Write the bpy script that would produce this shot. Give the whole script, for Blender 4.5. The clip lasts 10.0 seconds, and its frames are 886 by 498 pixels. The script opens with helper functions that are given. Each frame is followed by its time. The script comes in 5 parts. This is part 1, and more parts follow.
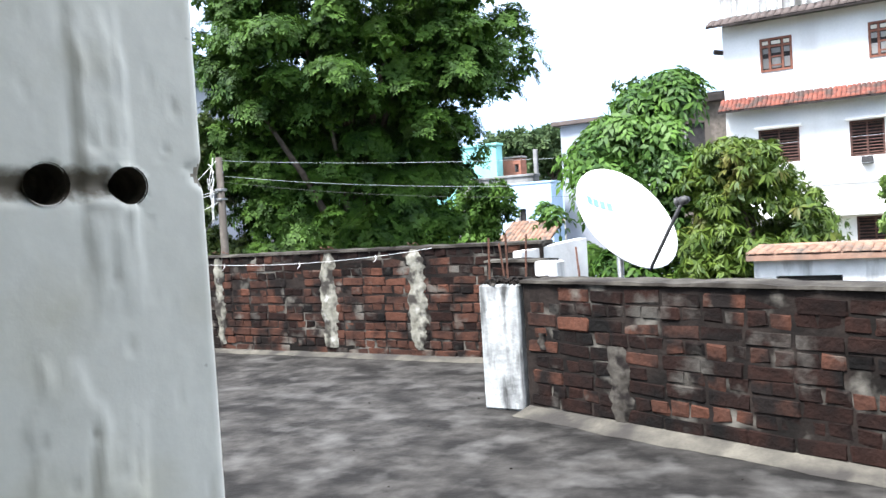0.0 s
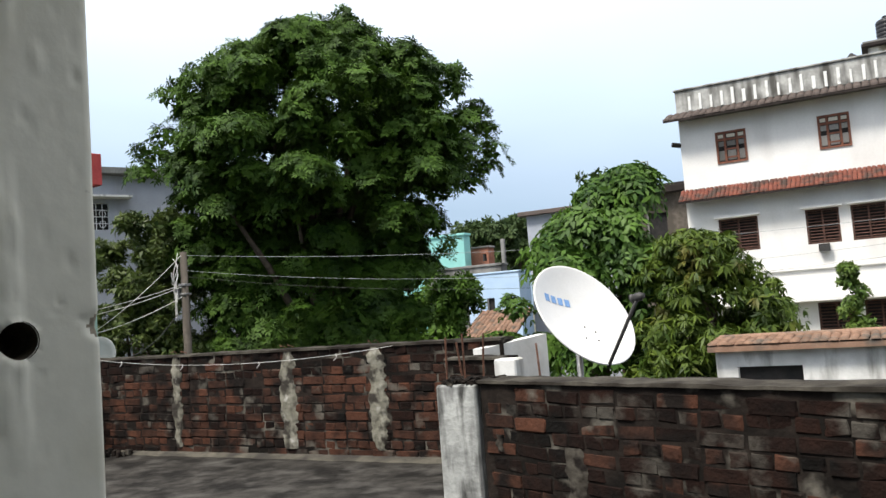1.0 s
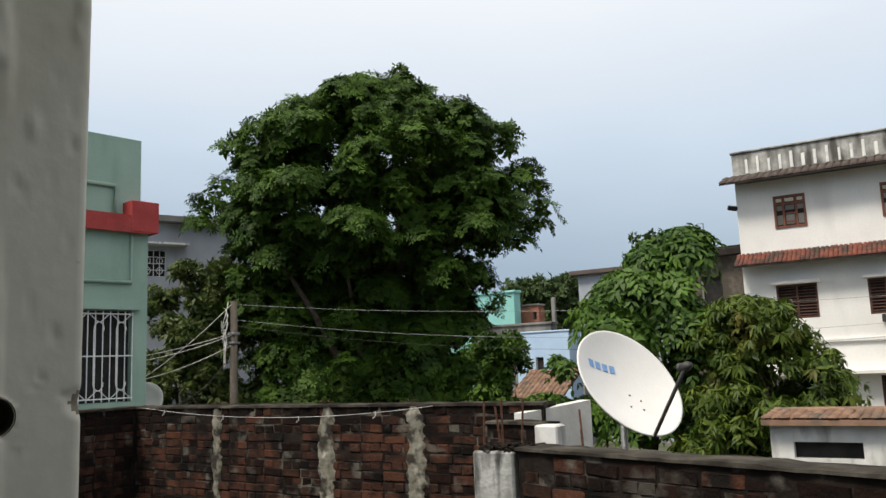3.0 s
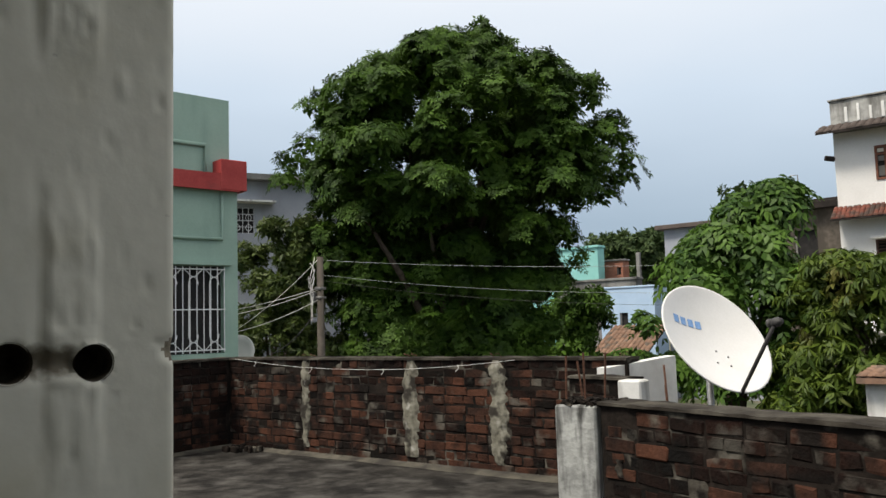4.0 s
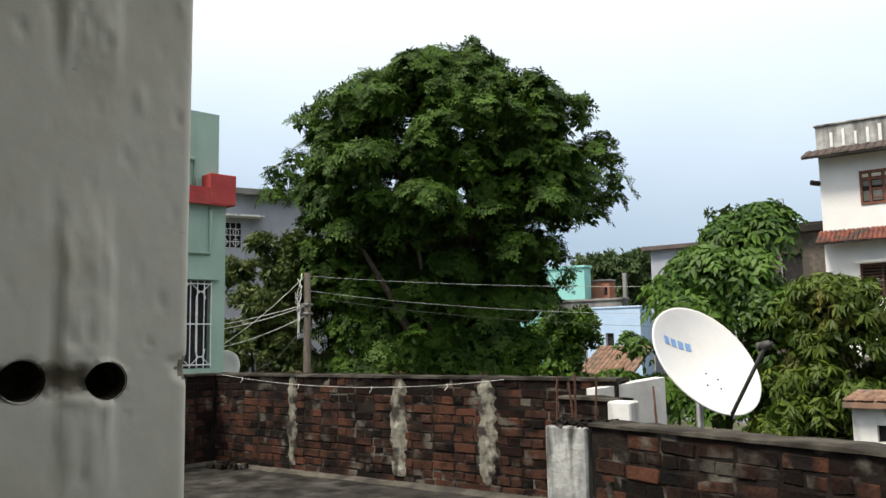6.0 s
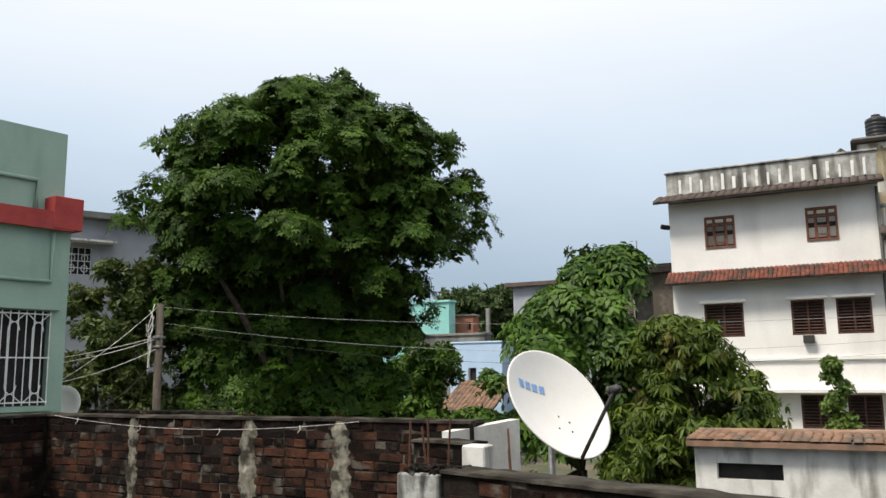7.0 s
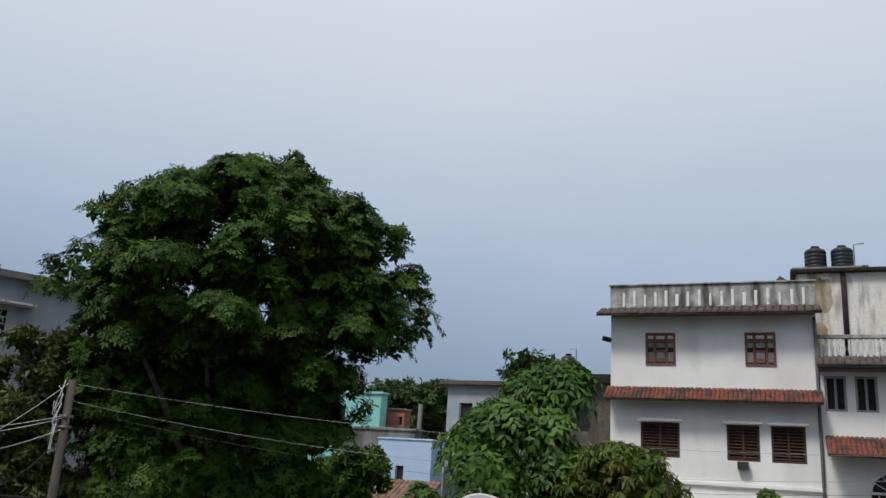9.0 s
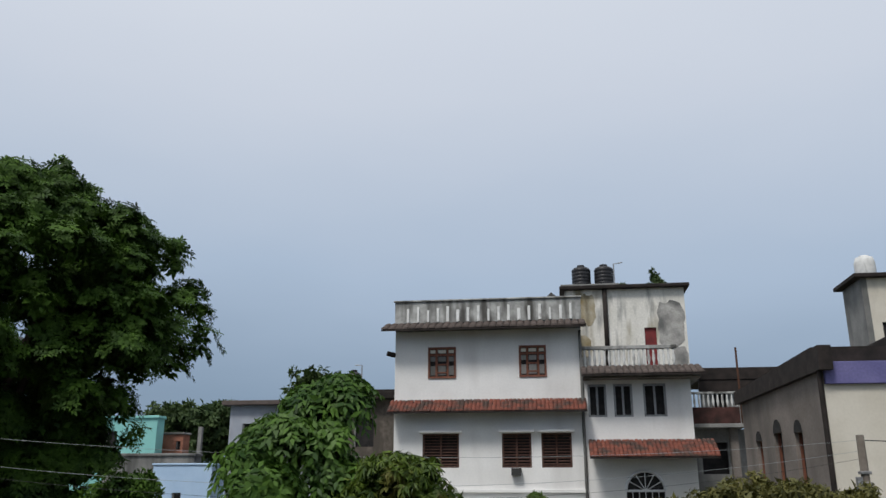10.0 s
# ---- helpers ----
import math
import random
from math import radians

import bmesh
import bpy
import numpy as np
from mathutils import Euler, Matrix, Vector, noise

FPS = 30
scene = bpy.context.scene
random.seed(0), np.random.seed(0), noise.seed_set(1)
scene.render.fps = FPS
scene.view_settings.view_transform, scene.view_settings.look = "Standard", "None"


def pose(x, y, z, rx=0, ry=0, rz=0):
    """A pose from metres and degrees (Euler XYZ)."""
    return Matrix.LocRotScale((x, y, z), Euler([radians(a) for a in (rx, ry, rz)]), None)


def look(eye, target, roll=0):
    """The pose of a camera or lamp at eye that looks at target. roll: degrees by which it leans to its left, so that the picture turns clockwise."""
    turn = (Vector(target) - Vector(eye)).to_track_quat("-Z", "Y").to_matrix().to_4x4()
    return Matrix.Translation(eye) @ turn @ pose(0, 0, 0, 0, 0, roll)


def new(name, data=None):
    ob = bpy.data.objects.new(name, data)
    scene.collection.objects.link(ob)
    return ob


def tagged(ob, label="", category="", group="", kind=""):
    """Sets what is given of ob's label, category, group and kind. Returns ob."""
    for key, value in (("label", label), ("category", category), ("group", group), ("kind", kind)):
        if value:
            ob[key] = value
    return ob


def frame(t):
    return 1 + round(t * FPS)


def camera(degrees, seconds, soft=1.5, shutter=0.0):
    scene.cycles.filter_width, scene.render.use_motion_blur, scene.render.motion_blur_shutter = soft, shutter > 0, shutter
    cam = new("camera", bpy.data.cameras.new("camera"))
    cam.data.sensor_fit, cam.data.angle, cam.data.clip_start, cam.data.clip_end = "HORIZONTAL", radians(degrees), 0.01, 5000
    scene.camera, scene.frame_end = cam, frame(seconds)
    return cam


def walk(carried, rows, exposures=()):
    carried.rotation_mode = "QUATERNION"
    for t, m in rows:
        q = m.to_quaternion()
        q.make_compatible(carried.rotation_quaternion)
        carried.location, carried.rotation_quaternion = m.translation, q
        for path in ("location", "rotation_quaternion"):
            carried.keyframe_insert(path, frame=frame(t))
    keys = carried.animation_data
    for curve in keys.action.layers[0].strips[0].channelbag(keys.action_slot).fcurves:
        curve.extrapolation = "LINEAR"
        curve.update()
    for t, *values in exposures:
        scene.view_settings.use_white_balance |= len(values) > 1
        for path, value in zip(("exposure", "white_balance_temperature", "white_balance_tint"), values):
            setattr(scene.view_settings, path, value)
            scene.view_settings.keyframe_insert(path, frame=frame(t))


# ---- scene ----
cam = camera(57.0, 10.0)

PATH = [
    (0, (0.101, -0.127, 1.207), (-0.918, 1.592, 1.142), -3.6),
    (0.2, (0.158, -0.119, 1.229), (-0.855, 1.605, 1.263), -3.1),
    (0.5, (0.212, -0.097, 1.24), (-0.724, 1.669, 1.313), -3.5),
    (0.8, (0.201, -0.099, 1.253), (-0.7, 1.686, 1.31), -5.3),
    (1, (0.188, -0.092, 1.271), (-0.753, 1.667, 1.418), -4.3),
    (1.2, (0.219, -0.094, 1.264), (-0.765, 1.641, 1.41), -1.2),
    (1.5, (0.224, -0.049, 1.257), (-0.702, 1.716, 1.413), 2.0),
    (1.7, (0.259, -0.049, 1.274), (-0.662, 1.716, 1.46), 1.1),
    (2, (0.203, -0.013, 1.28), (-0.731, 1.746, 1.457), -0.5),
    (3.5, (0.224, -0.015, 1.315), (-0.865, 1.632, 1.631), -1.5),
    (3.7, (0.226, -0.022, 1.298), (-0.909, 1.605, 1.55), -1.2),
    (4, (0.221, -0.01, 1.301), (-0.99, 1.57, 1.488), -1.8),
    (4.5, (0.195, -0.015, 1.281), (-0.983, 1.595, 1.427), -1.8),
    (5, (0.168, -0.026, 1.288), (-1.004, 1.593, 1.352), -2.3),
    (5.2, (0.19, -0.029, 1.316), (-0.971, 1.594, 1.451), -1.6),
    (6.3, (0.187, -0.029, 1.305), (-0.994, 1.566, 1.55), -0.9),
    (6.5, (0.218, -0.07, 1.308), (-0.862, 1.595, 1.558), -0.9),
    (7, (0.185, 0.106, 1.372), (-0.716, 1.866, 1.675), -0.7),
    (7.3, (0.123, 0.221, 1.408), (-0.757, 1.974, 1.799), -0.4),
    (7.5, (0.029, 0.292, 1.455), (-0.838, 2.031, 1.93), -0.6),
    (7.8, (0.088, 0.288, 1.535), (-0.833, 1.963, 2.123), -2.5),
    (8, (0.128, 0.286, 1.595), (-0.797, 1.963, 2.168), -0.8),
    (8.2, (0.061, 0.304, 1.614), (-0.794, 2.04, 2.12), 2.7),
    (8.5, (-0.034, 0.339, 1.649), (-0.828, 2.123, 2.085), 4.9),
    (8.8, (-0.092, 0.444, 1.667), (-0.889, 2.22, 2.124), 4.1),
    (9, (-0.126, 0.553, 1.682), (-0.882, 2.33, 2.201), 3.6),
    (9.3, (-0.066, 0.475, 1.597), (-0.677, 2.288, 2.181), 2.2),
    (9.5, (-0.022, 0.421, 1.541), (-0.596, 2.245, 2.126), 0.7),
    (9.7, (-0.006, 0.464, 1.562), (-0.486, 2.315, 2.149), -0.4),
    (10, (0.024, 0.528, 1.595), (-0.238, 2.425, 2.173), 0.1),
]
walk(cam, [(t, look(eye, target, roll)) for t, eye, target, roll in PATH],
     [(0.0, 2.0, 6000, 12), (0.5, 0.8, 6550, 11), (1.0, 0.72, 6700, 10), (2.0, 0.42, 7200, 10), (3.5, 0.22, 7000, 10), (4.5, 0.45, 7100, 10), (5.2, 0.68, 7100, 10),
      (6.5, 0.48, 7000, 10), (7.0, 0.35, 7050, 10), (7.5, 0.1, 6700, 10), (8.0, -0.28, 6450, 10), (9.0, -0.3, 6400, 10), (10.0, -0.35, 6350, 10)])

# ---- world, sun and sky ----
world = bpy.data.worlds.new("overcast_sky")
scene.world = world
world.use_nodes = True
wn, wl = world.node_tree.nodes, world.node_tree.links
wn.clear()
SUN_ELEV, SUN_AZ = radians(56), radians(200)


def wnode(kind, **kw):
    n = wn.new(kind)
    for k, v in kw.items():
        n.inputs[k].default_value = v
    return n


sky = wn.new("ShaderNodeTexSky")
sky.sky_type = "NISHITA"
sky.sun_disc = False
sky.sun_elevation, sky.sun_rotation = SUN_ELEV, SUN_AZ
sky.air_density, sky.dust_density, sky.ozone_density = 1.0, 3.0, 1.0
coord = wn.new("ShaderNodeTexCoord")
sep = wn.new("ShaderNodeSeparateXYZ")
wl.new(coord.outputs["Generated"], sep.inputs[0])
cloud = wn.new("ShaderNodeTexNoise")
cloud.inputs["Scale"].default_value, cloud.inputs["Detail"].default_value = 1.3, 4.0
stretch = wn.new("ShaderNodeMapping")
stretch.inputs["Scale"].default_value = (1, 1, 3.0)
wl.new(coord.outputs["Generated"], stretch.inputs[0])
wl.new(stretch.outputs[0], cloud.inputs["Vector"])
wob = wn.new("ShaderNodeMath")
wob.operation = "MULTIPLY_ADD"
wob.inputs[1].default_value, wob.inputs[2].default_value = 0.16, -0.08
wl.new(cloud.outputs[0], wob.inputs[0])
rise = wn.new("ShaderNodeMath")
rise.operation = "ADD"
wl.new(sep.outputs["Z"], rise.inputs[0])
wl.new(wob.outputs[0], rise.inputs[1])
ramp = wn.new("ShaderNodeValToRGB")
el = ramp.color_ramp.elements
el[0].position, el[0].color = 0.0, (0.30, 0.40, 0.52, 1)
el[1].position, el[1].color = 1.0, (1.25, 1.26, 1.28, 1)
for p, c in ((0.12, (0.32, 0.43, 0.57, 1)), (0.26, (0.55, 0.67, 0.83, 1)), (0.45, (0.82, 0.88, 0.98, 1))):
    e = el.new(p)
    e.color = c
wl.new(rise.outputs[0], ramp.inputs[0])
mixw = wn.new("ShaderNodeMixRGB")
mixw.inputs[0].default_value = 0.9
skys = wn.new("ShaderNodeMixRGB")
skys.blend_type = "MULTIPLY"
skys.inputs[0].default_value = 1.0
skys.inputs[2].default_value = (0.09, 0.09, 0.09, 1)
wl.new(sky.outputs[0], skys.inputs[1])
wl.new(skys.outputs[0], mixw.inputs[1])
wl.new(ramp.outputs[0], mixw.inputs[2])
back = wnode("ShaderNodeBackground", Strength=1.0)
wl.new(mixw.outputs[0], back.inputs[0])
wout = wn.new("ShaderNodeOutputWorld")
wl.new(back.outputs[0], wout.inputs[0])

sun = new("sun", bpy.data.lights.new("sun", "SUN"))
sun.data.energy, sun.data.angle, sun.data.color = 3.2, radians(14), (1.0, 0.96, 0.9)
sun.matrix_world = look((-8, -17, 28), (0, 0, 0))


# ---- materials ----
def mat(name, c1, c2, scale=6.0, rough=0.85, bump=0.3, fine=60.0, stain=None, stain_scale=1.2, stain_at=(0.5, 0.62),
        stain2=None, stain2_scale=3.0, stain2_at=(0.55, 0.65), vary=0.0, metal=0.0, streak=False, bump_scale=None, island=False, trans=0.0, spec=0.3, grain=0.35):
    """A procedural surface: two base tones, fine grain, up to two sorts of stains, relief."""
    m = bpy.data.materials.new(name)
    m.use_nodes = True
    n, l = m.node_tree.nodes, m.node_tree.links
    b = n["Principled BSDF"]
    b.inputs["Roughness"].default_value = rough
    b.inputs["Metallic"].default_value = metal
    b.inputs["Specular IOR Level"].default_value = spec
    geo = n.new("ShaderNodeNewGeometry")
    place = geo.outputs["Position"]

    def noise_at(s, detail=4.0, squash=None, shift=0.0):
        t = n.new("ShaderNodeTexNoise")
        t.inputs["Scale"].default_value, t.inputs["Detail"].default_value = s, detail
        src = place
        if squash or shift:
            mp = n.new("ShaderNodeMapping")
            mp.inputs["Scale"].default_value = squash or (1, 1, 1)
            mp.inputs["Location"].default_value = (shift, shift * 0.7, shift * 1.3)
            l.new(place, mp.inputs[0])
            src = mp.outputs[0]
        l.new(src, t.inputs["Vector"])
        return t.outputs[0]

    def ramp_of(x, lo, hi):
        r = n.new("ShaderNodeMapRange")
        r.inputs[1].default_value, r.inputs[2].default_value = lo, hi
        l.new(x, r.inputs[0])
        return r.outputs[0]

    def mix(f, a, c, mode="MIX"):
        x = n.new("ShaderNodeMixRGB")
        x.blend_type = mode
        if hasattr(f, "links"):
            l.new(f, x.inputs[0])
        else:
            x.inputs[0].default_value = f
        for k, v in ((1, a), (2, c)):
            if hasattr(v, "links"):
                l.new(v, x.inputs[k])
            else:
                x.inputs[k].default_value = (*v, 1)
        return x.outputs[0]

    f = ramp_of(noise_at(scale), 0.3, 0.7)
    if vary or island:
        if island:
            rnd = geo.outputs["Random Per Island"]
        else:
            rnd = n.new("ShaderNodeObjectInfo").outputs["Random"]
        a = n.new("ShaderNodeMath")
        a.operation = "MULTIPLY_ADD"
        a.inputs[1].default_value = vary or 0.7
        a.use_clamp = True
        half = n.new("ShaderNodeMath")
        half.operation = "MULTIPLY"
        half.inputs[1].default_value = 1 - (vary or 0.7)
        l.new(f, half.inputs[0])
        l.new(rnd, a.inputs[0])
        l.new(half.outputs[0], a.inputs[2])
        f = a.outputs[0]
    col = mix(f, c1, c2)
    g = ramp_of(noise_at(fine, 3.0), 0.25, 0.75)
    col = mix(grain, col, mix(g, (0.55, 0.55, 0.55), (1.25, 1.25, 1.25)), "MULTIPLY")
    sq = (1, 1, 0.22) if streak else None
    if stain:
        col = mix(ramp_of(noise_at(stain_scale, 6.0, sq, 3.1), *stain_at), col, stain)
    if stain2:
        col = mix(ramp_of(noise_at(stain2_scale, 6.0, sq, 7.7), *stain2_at), col, stain2)
    l.new(col, b.inputs["Base Color"])
    if bump:
        bp = n.new("ShaderNodeBump")
        bp.inputs["Strength"].default_value, bp.inputs["Distance"].default_value = bump, 0.01
        l.new(noise_at(bump_scale or fine * 0.5, 5.0), bp.inputs["Height"])
        l.new(bp.outputs[0], b.inputs["Normal"])
    if trans:
        tr = n.new("ShaderNodeBsdfTranslucent")
        l.new(col, tr.inputs[0])
        ms = n.new("ShaderNodeMixShader")
        ms.inputs[0].default_value = trans
        l.new(b.outputs[0], ms.inputs[1])
        l.new(tr.outputs[0], ms.inputs[2])
        l.new(ms.outputs[0], n["Material Output"].inputs[0])
    return m


BLACKISH, MOSS = (0.025, 0.023, 0.02), (0.06, 0.065, 0.03)
M_BRICK = mat("old_brick", (0.024, 0.0145, 0.0115), (0.086, 0.036, 0.022), 14, 0.9, 1.0, 70, (0.010, 0.008, 0.007), 4.0, (0.44, 0.62), (0.105, 0.096, 0.08), 4.2, (0.575, 0.70), vary=0.6, spec=0.08)
# dark bricks: soot, and on the nearer parapet also shade put into colour
M_SOOTSHADE = mat("soot_and_shade_brick", (0.006, 0.0045, 0.004), (0.023, 0.011, 0.008), 12, 0.92, 0.9, 90, (0.0055, 0.005, 0.0045), 3.4, (0.44, 0.62), (0.058, 0.053, 0.045), 3.8, (0.575, 0.70), vary=0.5, spec=0.08)
M_MORTAR = mat("sooty_mortar", (0.010, 0.0082, 0.007), (0.026, 0.020, 0.0165), 9, 0.95, 0.8, 60, (0.008, 0.007, 0.006), 3.6, (0.44, 0.62), (0.115, 0.106, 0.088), 4.0, (0.56, 0.69), spec=0.08)
M_COPING = mat("cement_coping", (0.025, 0.022, 0.018), (0.080, 0.073, 0.060), 5, 0.9, 0.8, 40, (0.016, 0.0135, 0.011), 3.6, (0.42, 0.6), spec=0.08)
M_FLOOR = mat("stained_concrete_floor", (0.020, 0.0185, 0.0165), (0.050, 0.047, 0.042), 9.0, 0.85, 0.8, 34, (0.011, 0.0102, 0.0092), 3.2, (0.42, 0.62), (0.074, 0.071, 0.065), 3.4, (0.52, 0.74), spec=0.1)
M_FILLET = mat("cement_fillet", (0.05, 0.046, 0.037), (0.115, 0.105, 0.082), 5, 0.9, 0.6, 60, (0.03, 0.027, 0.023), 3.2, (0.42, 0.6))
M_LIME = mat("peeling_limewash", (0.22, 0.225, 0.215), (0.42, 0.43, 0.41), 7, 0.9, 0.8, 50, (0.05, 0.05, 0.047), 8.0, (0.50, 0.62), (0.16, 0.16, 0.155), 14.0, (0.52, 0.66), streak=True)
M_SMEAR = mat("cement_smear", (0.10, 0.094, 0.07), (0.25, 0.24, 0.195), 12, 0.92, 1.0, 45, (0.028, 0.024, 0.019), 9.0, (0.47, 0.60), (0.40, 0.39, 0.35), 8.0, (0.6, 0.72))
M_GREYSMEAR = mat("grey_mortar_smear", (0.03, 0.026, 0.021), (0.085, 0.077, 0.064), 14, 0.92, 0.9, 60, (0.012, 0.010, 0.009), 11.0, (0.46, 0.60), spec=0.08)
M_WHITEWALL = mat("white_plaster", (0.52, 0.52, 0.50), (0.68, 0.68, 0.66), 5, 0.85, 0.4, 50, (0.24, 0.235, 0.22), 4.5, (0.56, 0.72), streak=True, grain=0.1)
M_JAMB = mat("pale_jamb_plaster", (0.43, 0.415, 0.345), (0.54, 0.525, 0.45), 3.0, 0.6, 0.05, 35, (0.38, 0.35, 0.25), 4.0, (0.52, 0.75), (0.33, 0.315, 0.27), 30.0, (0.70, 0.75), bump_scale=60, grain=0.12)


def brown_banded(m):
    """Mixes a brown band into the colour along the chase between the pipe holes."""
    n, l = m.node_tree.nodes, m.node_tree.links
    b = n["Principled BSDF"]
    old = b.inputs["Base Color"].links[0].from_socket
    geo = n.new("ShaderNodeNewGeometry")
    sp = n.new("ShaderNodeSeparateXYZ")
    l.new(geo.outputs["Position"], sp.inputs[0])
    ns = n.new("ShaderNodeTexNoise")
    ns.inputs["Scale"].default_value, ns.inputs["Detail"].default_value = 40, 5
    l.new(geo.outputs["Position"], ns.inputs["Vector"])

    def calc(op, a, c, d=None):
        x = n.new("ShaderNodeMath")
        x.operation = op
        for k, v in enumerate((a, c, d)):
            if v is None:
                continue
            if hasattr(v, "links"):
                l.new(v, x.inputs[k])
            else:
                x.inputs[k].default_value = v
        return x.outputs[0]

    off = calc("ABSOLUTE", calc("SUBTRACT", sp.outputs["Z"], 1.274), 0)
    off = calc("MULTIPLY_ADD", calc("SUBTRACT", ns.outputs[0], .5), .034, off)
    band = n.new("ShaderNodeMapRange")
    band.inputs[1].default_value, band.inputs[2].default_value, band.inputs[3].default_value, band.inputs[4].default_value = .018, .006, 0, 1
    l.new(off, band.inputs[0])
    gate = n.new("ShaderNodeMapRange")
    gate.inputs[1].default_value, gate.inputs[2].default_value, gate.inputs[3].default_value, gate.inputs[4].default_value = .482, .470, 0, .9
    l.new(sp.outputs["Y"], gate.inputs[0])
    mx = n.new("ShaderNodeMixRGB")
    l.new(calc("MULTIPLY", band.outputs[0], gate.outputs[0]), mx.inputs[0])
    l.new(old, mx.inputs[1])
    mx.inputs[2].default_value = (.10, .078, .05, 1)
    l.new(mx.outputs[0], b.inputs["Base Color"])
    return m


M_CHASE = brown_banded(M_JAMB.copy())
M_NOTCH = mat("brown_notch", (0.10, 0.085, 0.06), (0.30, 0.26, 0.20), 25, 0.9, 0.6, 90)
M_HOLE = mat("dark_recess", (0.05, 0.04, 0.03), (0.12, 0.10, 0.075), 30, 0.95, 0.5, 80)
M_HOUSEWHITE = mat("white_house_paint", (0.70, 0.69, 0.67), (0.80, 0.79, 0.77), 0.8, 0.85, 0.2, 14, (0.5, 0.48, 0.46), 0.6, (0.56, 0.85), streak=True, grain=0.1)
M_PARAPET = mat("weathered_parapet", (0.24, 0.24, 0.228), (0.47, 0.47, 0.45), 2.6, 0.9, 0.3, 14, (0.08, 0.077, 0.07), 2.4, (0.46, 0.64), streak=True)
M_STRIP = mat("stained_white_strip", (0.62, 0.62, 0.60), (0.76, 0.76, 0.74), 2.5, 0.9, 0.3, 20, (0.3, 0.29, 0.28), 2.3, (0.6, 0.75), grain=0.1)
M_TOWER = mat("mould_streaked_plaster", (0.62, 0.60, 0.54), (0.75, 0.73, 0.68), 1.2, 0.9, 0.3, 14, (0.22, 0.18, 0.10), 1.1, (0.57, 0.70), (0.22, 0.22, 0.21), 2.4, (0.55, 0.70), streak=True)
M_BARE = mat("bare_cement_patch", (0.28, 0.27, 0.255), (0.46, 0.45, 0.42), 2.0, 0.92, 0.3, 16, (0.13, 0.13, 0.125), 1.2, (0.45, 0.62))
M_MOULD = mat("mould_stain", (0.24, 0.19, 0.10), (0.46, 0.42, 0.33), 2.4, 0.92, 0.3, 16, (0.12, 0.10, 0.06), 1.6, (0.5, 0.66), streak=True)
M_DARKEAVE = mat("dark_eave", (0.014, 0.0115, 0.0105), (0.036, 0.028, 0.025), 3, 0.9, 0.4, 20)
M_TILE = mat("red_clay_tile", (0.13, 0.045, 0.034), (0.25, 0.085, 0.056), 4, 0.9, 0.4, 30, (0.07, 0.048, 0.04), 2.2, (0.46, 0.62), vary=0.5)
M_OLDTILE = mat("weathered_tile", (0.13, 0.075, 0.05), (0.29, 0.18, 0.125), 6, 0.9, 0.5, 40, (0.10, 0.085, 0.07), 2.4, (0.5, 0.66), vary=0.5)
M_GREYTILE = mat("grey_brown_tile", (0.06, 0.048, 0.042), (0.12, 0.095, 0.085), 4, 0.9, 0.4, 30, vary=0.5)
M_WOOD = mat("brown_window_wood", (0.13, 0.05, 0.032), (0.22, 0.085, 0.05), 8, 0.6, 0.2, 60)
M_LOUVRE = mat("dark_louvre_wood", (0.05, 0.026, 0.02), (0.11, 0.055, 0.04), 8, 0.65, 0.2, 60)
# near-black sheets for openings: the darkness of unlit rooms put into colour
M_DARK = mat("dim_interior_shade", (0.012, 0.012, 0.013), (0.03, 0.028, 0.027), 5, 0.9, 0.0, 30)
M_REDDOOR = mat("red_door_paint", (0.13, 0.02, 0.02), (0.21, 0.03, 0.03), 4, 0.5, 0.1, 40)
M_TANK = mat("black_plastic_tank", (0.012, 0.012, 0.014), (0.025, 0.025, 0.028), 4, 0.45, 0.1, 40)
M_GREEN = mat("sea_green_paint", (0.245, 0.355, 0.30), (0.30, 0.42, 0.36), 1.2, 0.8, 0.2, 25, (0.19, 0.29, 0.245), 1.3, (0.5, 0.75), streak=True, grain=0.1)
M_REDBAND = mat("red_band_paint", (0.30, 0.035, 0.035), (0.40, 0.06, 0.055), 3, 0.7, 0.2, 30, (0.16, 0.04, 0.04), 2.2, (0.58, 0.75))
M_GREY = mat("blue_grey_paint", (0.27, 0.29, 0.33), (0.35, 0.37, 0.41), 1.0, 0.85, 0.2, 20, (0.2, 0.2, 0.21), 0.8, (0.55, 0.75), streak=True, grain=0.1)
M_IRON = mat("white_grille_paint", (0.62, 0.63, 0.64), (0.75, 0.76, 0.77), 10, 0.5, 0.1, 60, spec=0.4)
M_RUST = mat("rusty_iron", (0.06, 0.03, 0.02), (0.14, 0.065, 0.04), 30, 0.85, 0.5, 120, metal=0.3)
M_BLACKIRON = mat("dark_iron", (0.035, 0.034, 0.034), (0.075, 0.073, 0.07), 20, 0.6, 0.2, 90, metal=0.4)
M_GALV = mat("galvanised_steel", (0.20, 0.20, 0.20), (0.34, 0.34, 0.34), 12, 0.5, 0.2, 80, metal=0.6)
M_DISH = mat("white_dish_enamel", (0.60, 0.59, 0.57), (0.67, 0.66, 0.645), 3, 0.45, 0.05, 60, (0.58, 0.56, 0.52), 4, (0.6, 0.85), spec=0.4, grain=0.1)
M_LOGO = mat("blue_print", (0.13, 0.27, 0.52), (0.20, 0.34, 0.58), 20, 0.5, 0.0, 60)
M_CABLE = mat("pale_cable", (0.55, 0.54, 0.52), (0.7, 0.69, 0.67), 10, 0.6, 0.0, 60)
